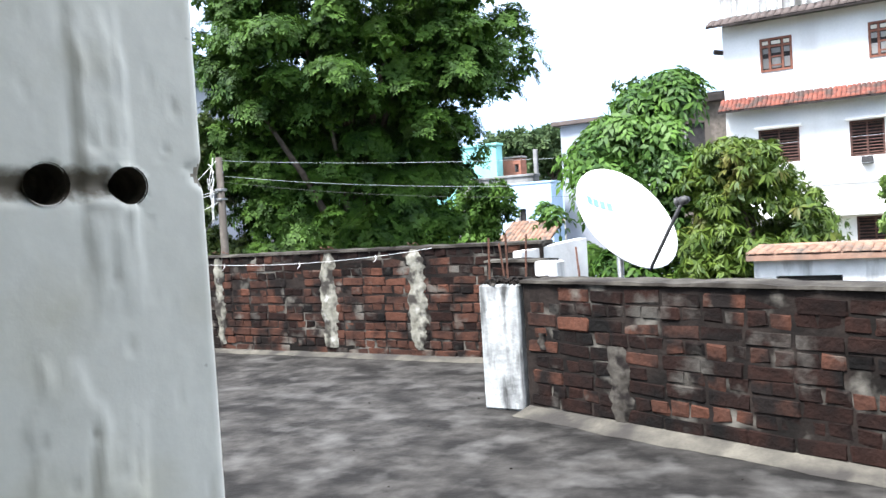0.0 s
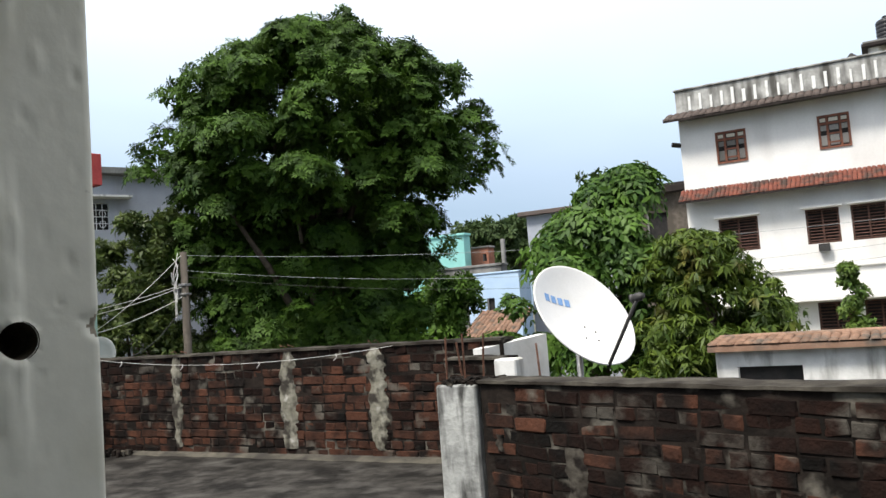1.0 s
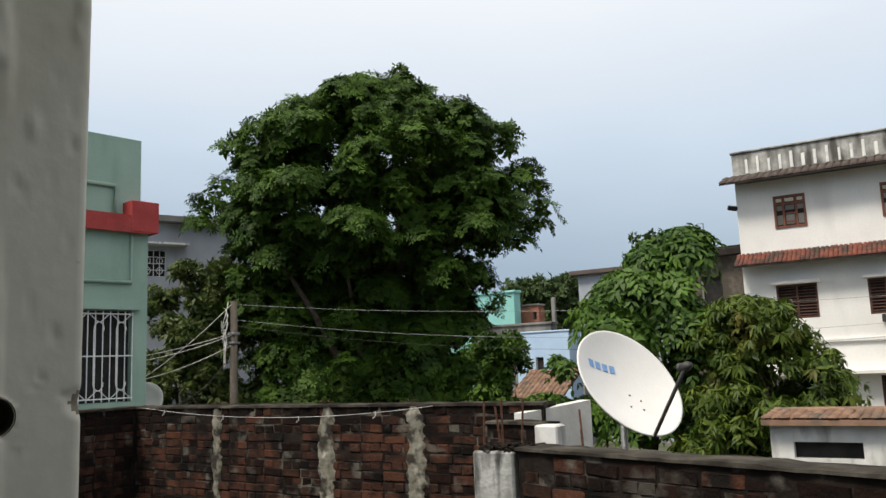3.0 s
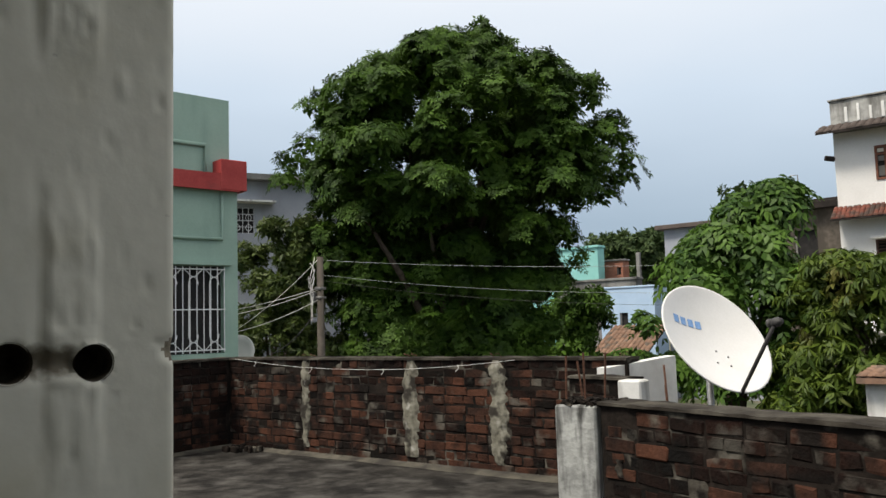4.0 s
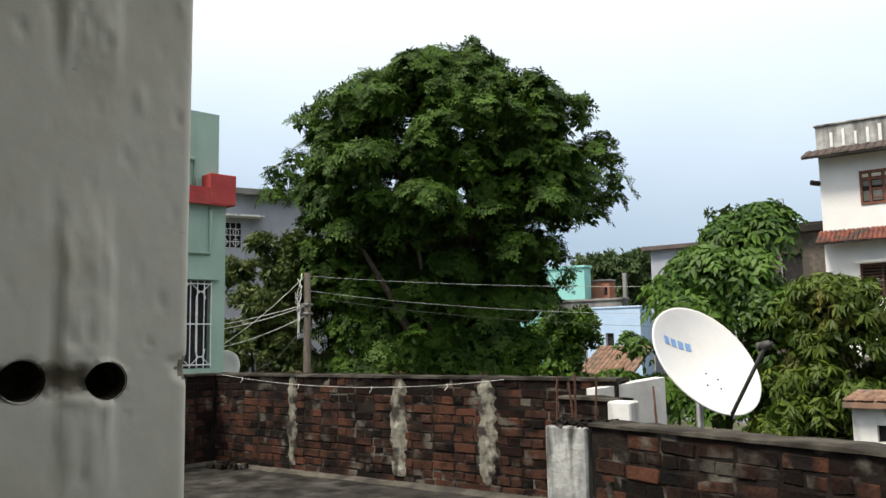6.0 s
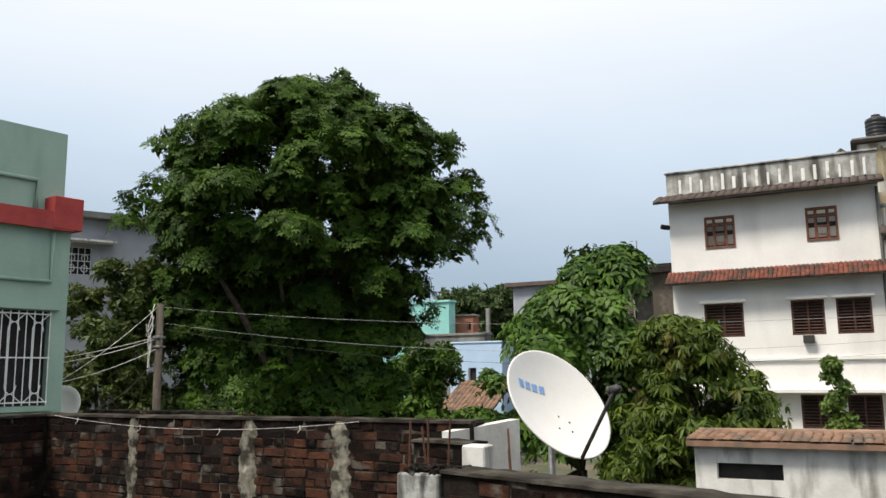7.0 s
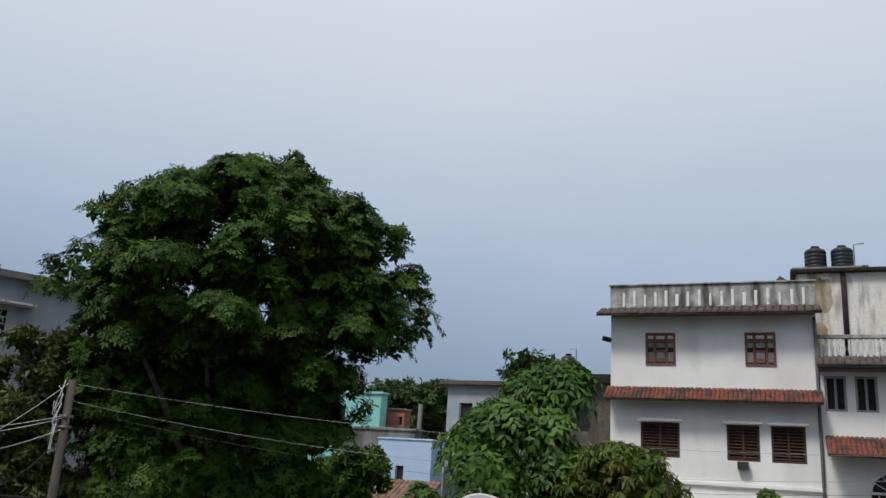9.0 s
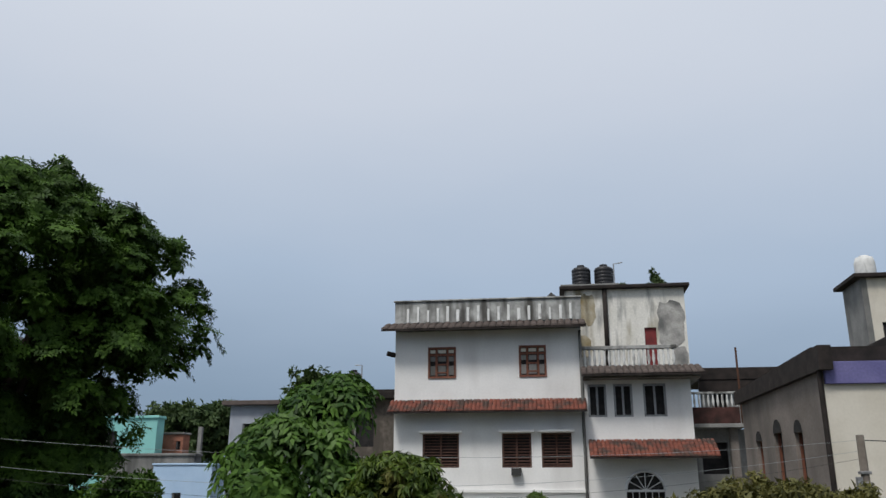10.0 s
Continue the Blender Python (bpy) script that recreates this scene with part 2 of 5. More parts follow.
M_WIRE = mat("line_wire", (0.22, 0.24, 0.25), (0.32, 0.34, 0.35), 10, 0.5, 0.0, 60)
M_DARKWIRE = mat("black_cable", (0.02, 0.02, 0.02), (0.05, 0.05, 0.05), 10, 0.6, 0.0, 60)
M_POLE = mat("concrete_pole", (0.07, 0.06, 0.05), (0.14, 0.12, 0.10), 5, 0.9, 0.4, 50, streak=True, stain=(0.07, 0.06, 0.05), stain_scale=3)
M_BARK = mat("tree_bark", (0.05, 0.038, 0.028), (0.11, 0.085, 0.065), 9, 0.95, 0.9, 40, streak=True)
M_EARTH = mat("trodden_earth", (0.10, 0.085, 0.06), (0.17, 0.145, 0.11), 0.6, 0.95, 0.4, 8, (0.05, 0.07, 0.03), 0.25, (0.45, 0.6))
M_ROAD = mat("dull_road", (0.06, 0.058, 0.055), (0.10, 0.095, 0.09), 1.0, 0.9, 0.3, 20)
M_TURQ = mat("turquoise_paint", (0.20, 0.47, 0.44), (0.26, 0.55, 0.51), 1.0, 0.8, 0.1, 15, grain=0.1)
M_BLUE = mat("light_blue_paint", (0.36, 0.50, 0.68), (0.43, 0.57, 0.74), 1.0, 0.8, 0.1, 15, (0.28, 0.38, 0.5), 0.8, (0.55, 0.75), streak=True, grain=0.1)
M_FARBRICK = mat("distant_brick", (0.24, 0.10, 0.065), (0.34, 0.15, 0.10), 2.0, 0.9, 0.3, 12)
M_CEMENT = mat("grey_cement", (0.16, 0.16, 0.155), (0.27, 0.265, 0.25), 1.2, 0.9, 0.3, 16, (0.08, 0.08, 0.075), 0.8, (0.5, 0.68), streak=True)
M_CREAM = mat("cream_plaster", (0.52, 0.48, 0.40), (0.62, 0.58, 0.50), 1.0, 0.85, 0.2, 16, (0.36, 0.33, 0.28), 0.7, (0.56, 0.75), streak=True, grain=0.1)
# dun tone holds the shade of the cream house's side wall
M_DUNSHADE = mat("dun_shade_plaster", (0.15, 0.13, 0.113), (0.23, 0.20, 0.178), 1.0, 0.9, 0.3, 16, (0.10, 0.09, 0.08), 0.7, (0.5, 0.7), streak=True)
M_VIOLET = mat("violet_band_paint", (0.10, 0.095, 0.23), (0.15, 0.14, 0.30), 1.5, 0.8, 0.1, 20)
M_MAROON = mat("dull_maroon_paint", (0.03, 0.014, 0.012), (0.075, 0.032, 0.027), 3, 0.9, 0.3, 30, (0.02, 0.014, 0.012), 2, (0.5, 0.7))
M_TERRA = mat("terracotta_paint", (0.22, 0.055, 0.04), (0.32, 0.09, 0.065), 3, 0.85, 0.3, 30, (0.10, 0.04, 0.035), 2, (0.5, 0.7))
L_NEEM = mat("neem_leaf", (0.004, 0.018, 0.004), (0.078, 0.152, 0.018), 1.6, 0.6, 0.0, 6, island=True, vary=0.3, trans=0.1, spec=0.15)
L_LIGHT = mat("pale_frond_leaf", (0.008, 0.036, 0.007), (0.115, 0.215, 0.033), 1.5, 0.5, 0.0, 6, island=True, vary=0.5, trans=0.3, spec=0.2)
L_MANGO = mat("mango_leaf", (0.012, 0.036, 0.007), (0.115, 0.165, 0.022), 2.2, 0.5, 0.0, 6, (0.16, 0.12, 0.03), 1.1, (0.6, 0.75), island=True, vary=0.5, trans=0.22, spec=0.2)
L_SIDE = mat("small_tree_leaf", (0.05, 0.11, 0.025), (0.17, 0.24, 0.045), 1.2, 0.5, 0.0, 6, island=True, vary=0.5, trans=0.25)
L_SHRUB = mat("dry_yellow_leaf", (0.045, 0.055, 0.016), (0.16, 0.145, 0.035), 1.2, 0.6, 0.0, 6, island=True, vary=0.5, trans=0.2)
L_SIDEDARK = mat("olive_leaf", (0.02, 0.045, 0.012), (0.12, 0.16, 0.035), 2.0, 0.5, 0.0, 6, island=True, vary=0.5, trans=0.2)
L_FAR = mat("distant_leaf", (0.03, 0.06, 0.02), (0.08, 0.12, 0.035), 0.5, 0.7, 0.0, 4, island=True, vary=0.5, trans=0.15)


# ---- builders ----
class Build:
    """Collects verts and faces for one mesh."""

    def __init__(self):
        self.v, self.f = [], []

    def add(self, verts, faces):
        k = len(self.v)
        self.v += [tuple(p) for p in verts]
        self.f += [tuple(i + k for i in q) for q in faces]
        return self

    def box(self, x0, x1, y0, y1, z0, z1, m=None, b=0.0):
        """A box; b: width of its chamfered edges."""
        if b <= 0:
            vs = [(x, y, z) for z in (z0, z1) for x, y in ((x0, y0), (x1, y0), (x1, y1), (x0, y1))]
            fs = [(3, 2, 1, 0), (4, 5, 6, 7), (0, 1, 5, 4), (1, 2, 6, 5), (2, 3, 7, 6), (3, 0, 4, 7)]
        else:
            bm = bmesh.new()
            bmesh.ops.create_cube(bm, size=1)
            for q in bm.verts:
                q.co = ((x0 + x1) / 2 + q.co.x * (x1 - x0), (y0 + y1) / 2 + q.co.y * (y1 - y0), (z0 + z1) / 2 + q.co.z * (z1 - z0))
            bmesh.ops.bevel(bm, geom=bm.edges[:], offset=b, segments=1, affect="EDGES")
            bm.verts.index_update()
            vs = [q.co.copy() for q in bm.verts]
            fs = [tuple(q.index for q in fc.verts) for fc in bm.faces]
            bm.free()
        if m is not None:
            vs = [m @ Vector(p) for p in vs]
        return self.add(vs, fs)

    def tube(self, pts, r, n=8, r1=None, closed=True):
        """A round bar through the points; r1: radius at its end."""
        pts = [Vector(p) for p in pts]
        vs, fs = [], []
        for i, p in enumerate(pts):
            d = (pts[min(i + 1, len(pts) - 1)] - pts[max(i - 1, 0)]).normalized()
            a = d.orthogonal().normalized() if i == 0 else (a - d * a.dot(d)).normalized()
            c = d.cross(a)
            rr = r if r1 is None else r + (r1 - r) * i / (len(pts) - 1)
            vs += [p + (a * math.cos(6.28318 * k / n) + c * math.sin(6.28318 * k / n)) * rr for k in range(n)]
        for i in range(len(pts) - 1):
            fs += [(i * n + k, i * n + (k + 1) % n, (i + 1) * n + (k + 1) % n, (i + 1) * n + k) for k in range(n)]
        if closed:
            fs += [tuple(range(n))[::-1], tuple((len(pts) - 1) * n + k for k in range(n))]
        return self.add(vs, fs)

    def lathe(self, prof, m=None, n=20):
        """Turns a profile of (radius, height) about z."""
        vs = [(r * math.cos(6.28318 * k / n), r * math.sin(6.28318 * k / n), z) for r, z in prof for k in range(n)]
        if m is not None:
            vs = [m @ Vector(p) for p in vs]
        fs = [(i * n + k, i * n + (k + 1) % n, (i + 1) * n + (k + 1) % n, (i + 1) * n + k) for i in range(len(prof) - 1) for k in range(n)]
        fs += [tuple(range(n))[::-1], tuple((len(prof) - 1) * n + k for k in range(n))]
        return self.add(vs, fs)

    def prism(self, poly, m, depth):
        """A flat outline of (x, z) pushed back by depth along y."""
        k = len(poly)
        vs = [m @ Vector((x, 0, z)) for x, z in poly] + [m @ Vector((x, depth, z)) for x, z in poly]
        return self.add(vs, [tuple(range(k)), tuple(range(2 * k - 1, k - 1, -1))] + [(i, i + k, (i + 1) % k + k, (i + 1) % k) for i in range(k)])

    def wall(self, x0, x1, z0, z1, depth, holes=(), m=None):
        """A thick wall in the plane y = 0, with openings (x0, x1, z0, z1) that go through it."""
        xs = sorted({x0, x1, *[h[0] for h in holes], *[h[1] for h in holes]})
        zs = sorted({z0, z1, *[h[2] for h in holes], *[h[3] for h in holes]})
        nx, nz = len(xs) - 1, len(zs) - 1

        def solid(i, j):
            if not (0 <= i < nx and 0 <= j < nz):
                return False
            cx, cz = (xs[i] + xs[i + 1]) / 2, (zs[j] + zs[j + 1]) / 2
            return not any(h[0] < cx < h[1] and h[2] < cz < h[3] for h in holes)

        vs = [(x, y, z) for y in (0, depth) for z in zs for x in xs]
        at = lambda i, j, k: k * len(xs) * len(zs) + j * len(xs) + i
        fs = []
        for i in range(nx):
            for j in range(nz):
                if not solid(i, j):
                    continue
                fs += [(at(i, j, 0), at(i + 1, j, 0), at(i + 1, j + 1, 0), at(i, j + 1, 0)), (at(i, j, 1), at(i, j + 1, 1), at(i + 1, j + 1, 1), at(i + 1, j, 1))]
                if not solid(i - 1, j):
                    fs.append((at(i, j, 0), at(i, j + 1, 0), at(i, j + 1, 1), at(i, j, 1)))
                if not solid(i + 1, j):
                    fs.append((at(i + 1, j, 0), at(i + 1, j, 1), at(i + 1, j + 1, 1), at(i + 1, j + 1, 0)))
                if not solid(i, j - 1):
                    fs.append((at(i, j, 0), at(i, j, 1), at(i + 1, j, 1), at(i + 1, j, 0)))
                if not solid(i, j + 1):
                    fs.append((at(i, j + 1, 0), at(i + 1, j + 1, 0), at(i + 1, j + 1, 1), at(i, j + 1, 1)))
        if m is not None:
            vs = [m @ Vector(p) for p in vs]
        return self.add(vs, fs)

    def mesh(self, name, material, smooth=False):
        me = bpy.data.meshes.new(name)
        me.from_pydata(self.v, [], self.f)
        me.materials.append(material)
        if smooth:
            me.polygons.foreach_set("use_smooth", [True] * len(me.polygons))
        me.update()
        return me


def part(name, b, material, parent=None, label="", smooth=False):
    ob = new(name, b.mesh(name, material, smooth) if isinstance(b, Build) else b)
    if parent is not None:
        ob.parent = parent
        if parent.type == "EMPTY":
            ob.matrix_parent_inverse = Matrix.Translation(-parent.location)
    return tagged(ob, label)


def thing(name, label, category, group="", kind="", at=(0, 0, 0)):
    ob = new(name)
    ob.location = at
    return tagged(ob, label, category, group, kind)


def along(p, d):
    """A frame at p whose x runs along d in the plan, and whose y points to its left."""
    return Matrix.Translation(p) @ Matrix.Rotation(math.atan2(d[1], d[0]), 4, "Z")


def sag(a, b, drop, n=16):
    a, b = Vector(a), Vector(b)
    return [a.lerp(b, i / n) - Vector((0, 0, drop * 4 * (i / n) * (1 - i / n))) for i in range(n + 1)]


def leaf_mesh(name, clumps, material, tufts, leaves, length, width, droop=0.5, spread=1.0, seed=1, inner=0.25):
    """Many small leaves in tufts over the skins of clumps (x, y, z, radius)."""
    g = np.random.default_rng(seed)
    c = np.array(clumps)
    area = c[:, 3] ** 2
    count = np.maximum(3, (tufts * area / area.sum()).astype(int))
    idx = np.repeat(np.arange(len(c)), count)
    n = len(idx)
    d = g.normal(size=(n, 3))
    d[:, 2] += 0.55
    d /= np.linalg.norm(d, axis=1)[:, None]
    rad = np.where(g.random(n) < inner, g.uniform(0.2, 0.8, n), g.uniform(0.85, 1.06, n))
    base = c[idx, :3] + d * (c[idx, 3] * rad)[:, None] * np.array([1, 1, 0.8])
    base = np.repeat(base, leaves, axis=0)
    dd = np.repeat(d, leaves, axis=0)
    m = len(base)
    w = g.normal(size=(m, 3))
    w -= dd * (w * dd).sum(axis=1)[:, None] * 0.75
    w /= np.linalg.norm(w, axis=1)[:, None]
    w += dd * 0.25 * spread
    w[:, 2] -= droop * g.random(m)
    w /= np.linalg.norm(w, axis=1)[:, None]
    side = np.cross(w, dd + g.normal(size=(m, 3)) * 0.45 * spread + np.array([0, 0, 0.25]))
    side /= np.linalg.norm(side, axis=1)[:, None] + 1e-6
    ln = length * g.uniform(0.65, 1.25, m)[:, None]
    wd = width * g.uniform(0.7, 1.2, m)[:, None]
    up = np.cross(side, w)
    base = base + w * ln * 0.15
    v = np.empty((m, 4, 3))
    v[:, 0] = base
    v[:, 1] = base + w * ln * 0.45 + side * wd * 0.5 + up * wd * 0.12
    v[:, 2] = base + w * ln - up * ln * 0.15
    v[:, 3] = base + w * ln * 0.45 - side * wd * 0.5 + up * wd * 0.12
    me = bpy.data.meshes.new(name)
    me.vertices.add(m * 4)
    me.vertices.foreach_set("co", v.astype(np.float32).ravel())
    me.loops.add(m * 4)
    me.loops.foreach_set("vertex_index", np.arange(m * 4, dtype=np.int32))
    me.polygons.add(m)
    me.polygons.foreach_set("loop_start", np.arange(0, m * 4, 4, dtype=np.int32))
    me.update(calc_edges=True)
    me.materials.append(material)
    return me


def spray_mesh(name, lobes, material, per, fronds, pairs, frond, leaf, width, droop=.5, seed=1, low=-.15, lift=.35, curl=.35):
    """Leaf sprays over the upper and outer skin of lobes (x, y, z, radius): each spray is a star of drooping fronds,
    each frond `pairs` pairs of leaflets and a last one; with no pairs it is one long leaf."""
    g = np.random.default_rng(seed)
    c = np.array(lobes)
    count = np.maximum(3, (per * c[:, 3] ** 2).astype(int))
    idx = np.repeat(np.arange(len(c)), count)
    n = len(idx)
    d = g.normal(size=(n, 3))
    d[:, 2] += .25
    d /= np.linalg.norm(d, axis=1)[:, None]
    d[:, 2] = np.where(d[:, 2] < low, -d[:, 2], d[:, 2])
    tip = c[idx, :3] + d * (c[idx, 3] * g.uniform(.78, 1.08, n))[:, None] * np.array([1, 1, .82])
    axis = d + np.array([0, 0, lift])
    axis /= np.linalg.norm(axis, axis=1)[:, None]
    grow = g.uniform(.65, 1.2, n)
    # one frame for each frond: its way out, its side and its upper face
    m = n * fronds
    ax = np.repeat(axis, fronds, axis=0)
    t0 = np.repeat(tip, fronds, axis=0)
    size = np.repeat(grow, fronds) * g.uniform(.75, 1.2, m)
    ref = np.cross(ax, np.array([.31, .67, .2]))
    ref /= np.linalg.norm(ref, axis=1)[:, None]
    ref2 = np.cross(ax, ref)
    ang = np.tile(np.arange(fronds) * 6.28318 / fronds, n) + np.repeat(g.uniform(0, 6.28, n), fronds) + g.normal(size=m) * .25
    out = ref * np.cos(ang)[:, None] + ref2 * np.sin(ang)[:, None] + ax * g.uniform(.1, .75, m)[:, None]
    out /= np.linalg.norm(out, axis=1)[:, None]
    side = np.cross(out, ax)
    side /= np.linalg.norm(side, axis=1)[:, None] + 1e-6
    down = np.array([0, 0, -1.0])
    quads = []

    def blade(a, way, across, length, wide):
        up = np.cross(across, way)
        quads.append(np.stack([a, a + way * length * .45 + across * wide * .5 + up * wide * .15, a + way * length - up * length * .12,
                               a + way * length * .45 - across * wide * .5 + up * wide * .15], axis=1))

    def along_frond(t):
        return t0 + out * (frond * size * t)[:, None] + down * (frond * size * droop * t * t)[:, None]

    for k in range(pairs):
        t = (k + .8) / (pairs + .6)
        a = along_frond(t)
        for sg in (-1, 1):
            way = side * sg + out * .55 + down * (curl * g.uniform(.3, 1.3, m))[:, None]
            way /= np.linalg.norm(way, axis=1)[:, None]
            across = np.cross(way, ax)
            across /= np.linalg.norm(across, axis=1)[:, None] + 1e-6
            blade(a, way, across, (leaf * size * g.uniform(.8, 1.2, m))[:, None], (width * size)[:, None])
    a = along_frond(.85 if pairs else .05)
    way = out + down * (droop * g.uniform(.4, 1.6, m))[:, None]
    way /= np.linalg.norm(way, axis=1)[:, None]
    across = side + g.normal(size=(m, 3)) * .25
    across /= np.linalg.norm(across, axis=1)[:, None]
    blade(a, way, across, ((leaf if pairs else frond) * size)[:, None], (width * size)[:, None])
    v = np.concatenate(quads)
    k = len(v)
    me = bpy.data.meshes.new(name)
    me.vertices.add(k * 4)
    me.vertices.foreach_set("co", v.astype(np.float32).ravel())
    me.loops.add(k * 4)
    me.loops.foreach_set("vertex_index", np.arange(k * 4, dtype=np.int32))
    me.polygons.add(k)
    me.polygons.foreach_set("loop_start", np.arange(0, k * 4, 4, dtype=np.int32))
    me.update(calc_edges=True)
    me.materials.append(material)
    return me


def tree(name, label, base, heights, clumps, leaf, seed, trunk_r=0.2, tufts=4000, leaves=10, length=0.2, width=0.06, droop=0.5, spread=1.0, inner=0.25, fork=0.45, limbs=14, per=16, size=(.2, .34), fill=.3, spray=None):
    """A tapered trunk with limbs to the clumps, and a crown of leaves."""
    g = random.Random(seed)
    t = thing(name, label, "tree", at=base)
    b = Build()
    bx, by, bz = base
    top = Vector((bx + g.uniform(-.2, .2), by, bz + heights * fork))
    b.tube([(bx, by, bz), (bx + .05, by, bz + heights * .2), tuple(top)], trunk_r, 9, trunk_r * .7)
    trunk = part("trunk", b, M_BARK, t, smooth=True)
    pick = sorted(clumps, key=lambda q: -q[3])[:limbs]
    for q in pick:
        e = Vector(q[:3])
        mid = top.lerp(e, .5) + Vector((g.uniform(-.3, .3), g.uniform(-.3, .3), g.uniform(-.1, .4)))
        part("limb", Build().tube([top, mid, e], trunk_r * .42, 6, trunk_r * .1), M_BARK, trunk, smooth=True)
    if spray:
        part("crown", spray_mesh("crown", clumps, leaf, seed=seed, **spray), leaf, t)
    else:
        part("crown", leaf_mesh("crown", tufted(clumps, per, size, seed), leaf, tufts, leaves, length, width, droop, spread, seed, inner), leaf, t)
    part("inner_leaves", leaf_mesh("inner_leaves", [(x, y, z, r * .8) for x, y, z, r in clumps], leaf, int(tufts * fill), 6, length * 1.5, width * 2.0, .3, 1.2, seed + 1, .8), leaf, t)
    return t


def window_grid(house, m, x0, x1, z0, z1, set_in, frame_m, style, backing=M_DARK):
    """A window in an opening of a wall frame m: near-black sheet for the unlit room, frame, and its louvres or pattern.
    """
    w = part("window", Build().box(x0, x1, set_in + .03, set_in + .05, z0, z1, m), backing, house)
    t = .07
    f = Build()
    for a in ((x0, x0 + t, z0, z1), (x1 - t, x1, z0, z1), (x0 + t, x1 - t, z0, z0 + t), (x0 + t, x1 - t, z1 - t, z1)):
        f.box(a[0], a[1], set_in - .06, set_in + .028, a[2], a[3], m)
    part("frame", f, frame_m, w)
    if style == "louvre":
        mid = (x0 + x1) / 2
        part("mullion", Build().box(mid - .03, mid + .03, set_in - .04, set_in + .028, z0 + t, z1 - t, m), frame_m, w)
        k = int((z1 - z0 - 2 * t) / .1)
        for a, c in ((x0 + t, mid - .03), (mid + .03, x1 - t)):
            for i in range(k):
                z = z0 + t + .05 + i * (z1 - z0 - 2 * t) / k
                mm = m @ Matrix.Translation(((a + c) / 2, set_in - .005, z)) @ Matrix.Rotation(radians(35), 4, "X")
                part("slat", Build().box(-(c - a) / 2 + .003, (c - a) / 2 - .003, -.03, .03, -.006, .006, mm), M_LOUVRE, w)
    elif style == "shutter":
        for q in (.3, .7):
            x = x0 + (x1 - x0) * q
            part("mullion", Build().box(x - .035, x + .035, set_in - .04, set_in + .028, z0 + t, z1 - t, m), frame_m, w)
        zt = z0 + (z1 - z0) * .72
        part("transom", Build().box(x0 + t, x1 - t, set_in - .045, set_in + .026, zt, zt + .07, m), frame_m, w)
        for q in (.16, .42):
            part("transom", Build().box(x0 + (x1 - x0) * .33, x0 + (x1 - x0) * .67, set_in - .03, set_in + .024, z0 + (z1 - z0) * q, z0 + (z1 - z0) * q + .05, m), frame_m, w)
        for a, c in ((.08, .26), (.36, .64), (.74, .92)):
            part("pane", Build().box(x0 + (x1 - x0) * a, x0 + (x1 - x0) * c, set_in - .012, set_in - .002, z0 + (z1 - z0) * .5 + .05, zt - .03, m), M_CEMENT, w)
            part("pane", Build().box(x0 + (x1 - x0) * a, x0 + (x1 - x0) * c, set_in - .012, set_in - .002, zt + .1, z1 - .1, m), M_CREAM, w)
            part("pane", Build().box(x0 + (x1 - x0) * a, x0 + (x1 - x0) * c, set_in - .012, set_in - .002, z0 + .12, z0 + (z1 - z0) * .4, m), M_CEMENT, w)
    elif style == "sliding":
        mid = (x0 + x1) / 2
        part("mullion", Build().box(mid - .035, mid + .035, set_in - .04, set_in + .028, z0 + t, z1 - t, m), frame_m, w)
    return w


def tile_roof(parent, m, x0, x1, run, rise, material, pitch=.2, rows=3, name="roof", under=M_DARKEAVE, sub=True):
    """A sloping roof in frame m: it falls from (y=0, z=rise) to (y=-run, z=0); rows of half-round tiles over a board."""
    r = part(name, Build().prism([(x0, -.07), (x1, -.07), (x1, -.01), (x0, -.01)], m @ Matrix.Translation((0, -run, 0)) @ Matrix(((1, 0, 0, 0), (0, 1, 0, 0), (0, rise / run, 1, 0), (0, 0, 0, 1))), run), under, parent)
    sl = math.hypot(run, rise)
    ang = math.atan2(rise, run)
    k = max(1, int((x1 - x0) / pitch))
    w = (x1 - x0) / k
    tl = sl / rows * 1.12
    b = Build()
    vs = []
    for s in (0, 1):
        for i in range(7):
            a = math.pi * i / 6
            q = 1 - .12 * s
            vs.append((-math.cos(a) * w * .52 * q, s * tl, math.sin(a) * w * .32 * q + .012 * (1 - s)))
    b.add(vs, [(i, i + 1, i + 8, i + 7) for i in range(6)] + [tuple(range(6, -1, -1))])
    me = b.mesh("tile", material, True)
    g = random.Random(int((x1 + run) * 97))
    for j in range(rows):
        for i in range(k):
            ob = new("tile", me)
            ob.parent = r if sub else parent
            y = -run + (j * sl / rows) * math.cos(ang)
            z = (j * sl / rows) * math.sin(ang)
            ob.matrix_basis = m @ Matrix.Translation((x0 + (i + .5) * w + g.uniform(-.01, .01), y + g.uniform(-.02, .02), z)) @ Matrix.Rotation(ang + g.uniform(-.015, .015), 4, "X")
    return r


# ---- ground and terrace ----
GROUND = -3.2
b = Build()
b.add([(-900, -900, GROUND), (900, -900, GROUND), (900, 900, GROUND), (-900, 900, GROUND)], [(0, 1, 2, 3)])
tagged(part("ground", b, M_EARTH), "bare earth yards between the houses", "ground", kind="structure")
tagged(part("road", Build().box(-40, 14, 17.6, 21.2, GROUND + .004, GROUND + .03), M_ROAD), "narrow dull road between the houses", "road", kind="structure")

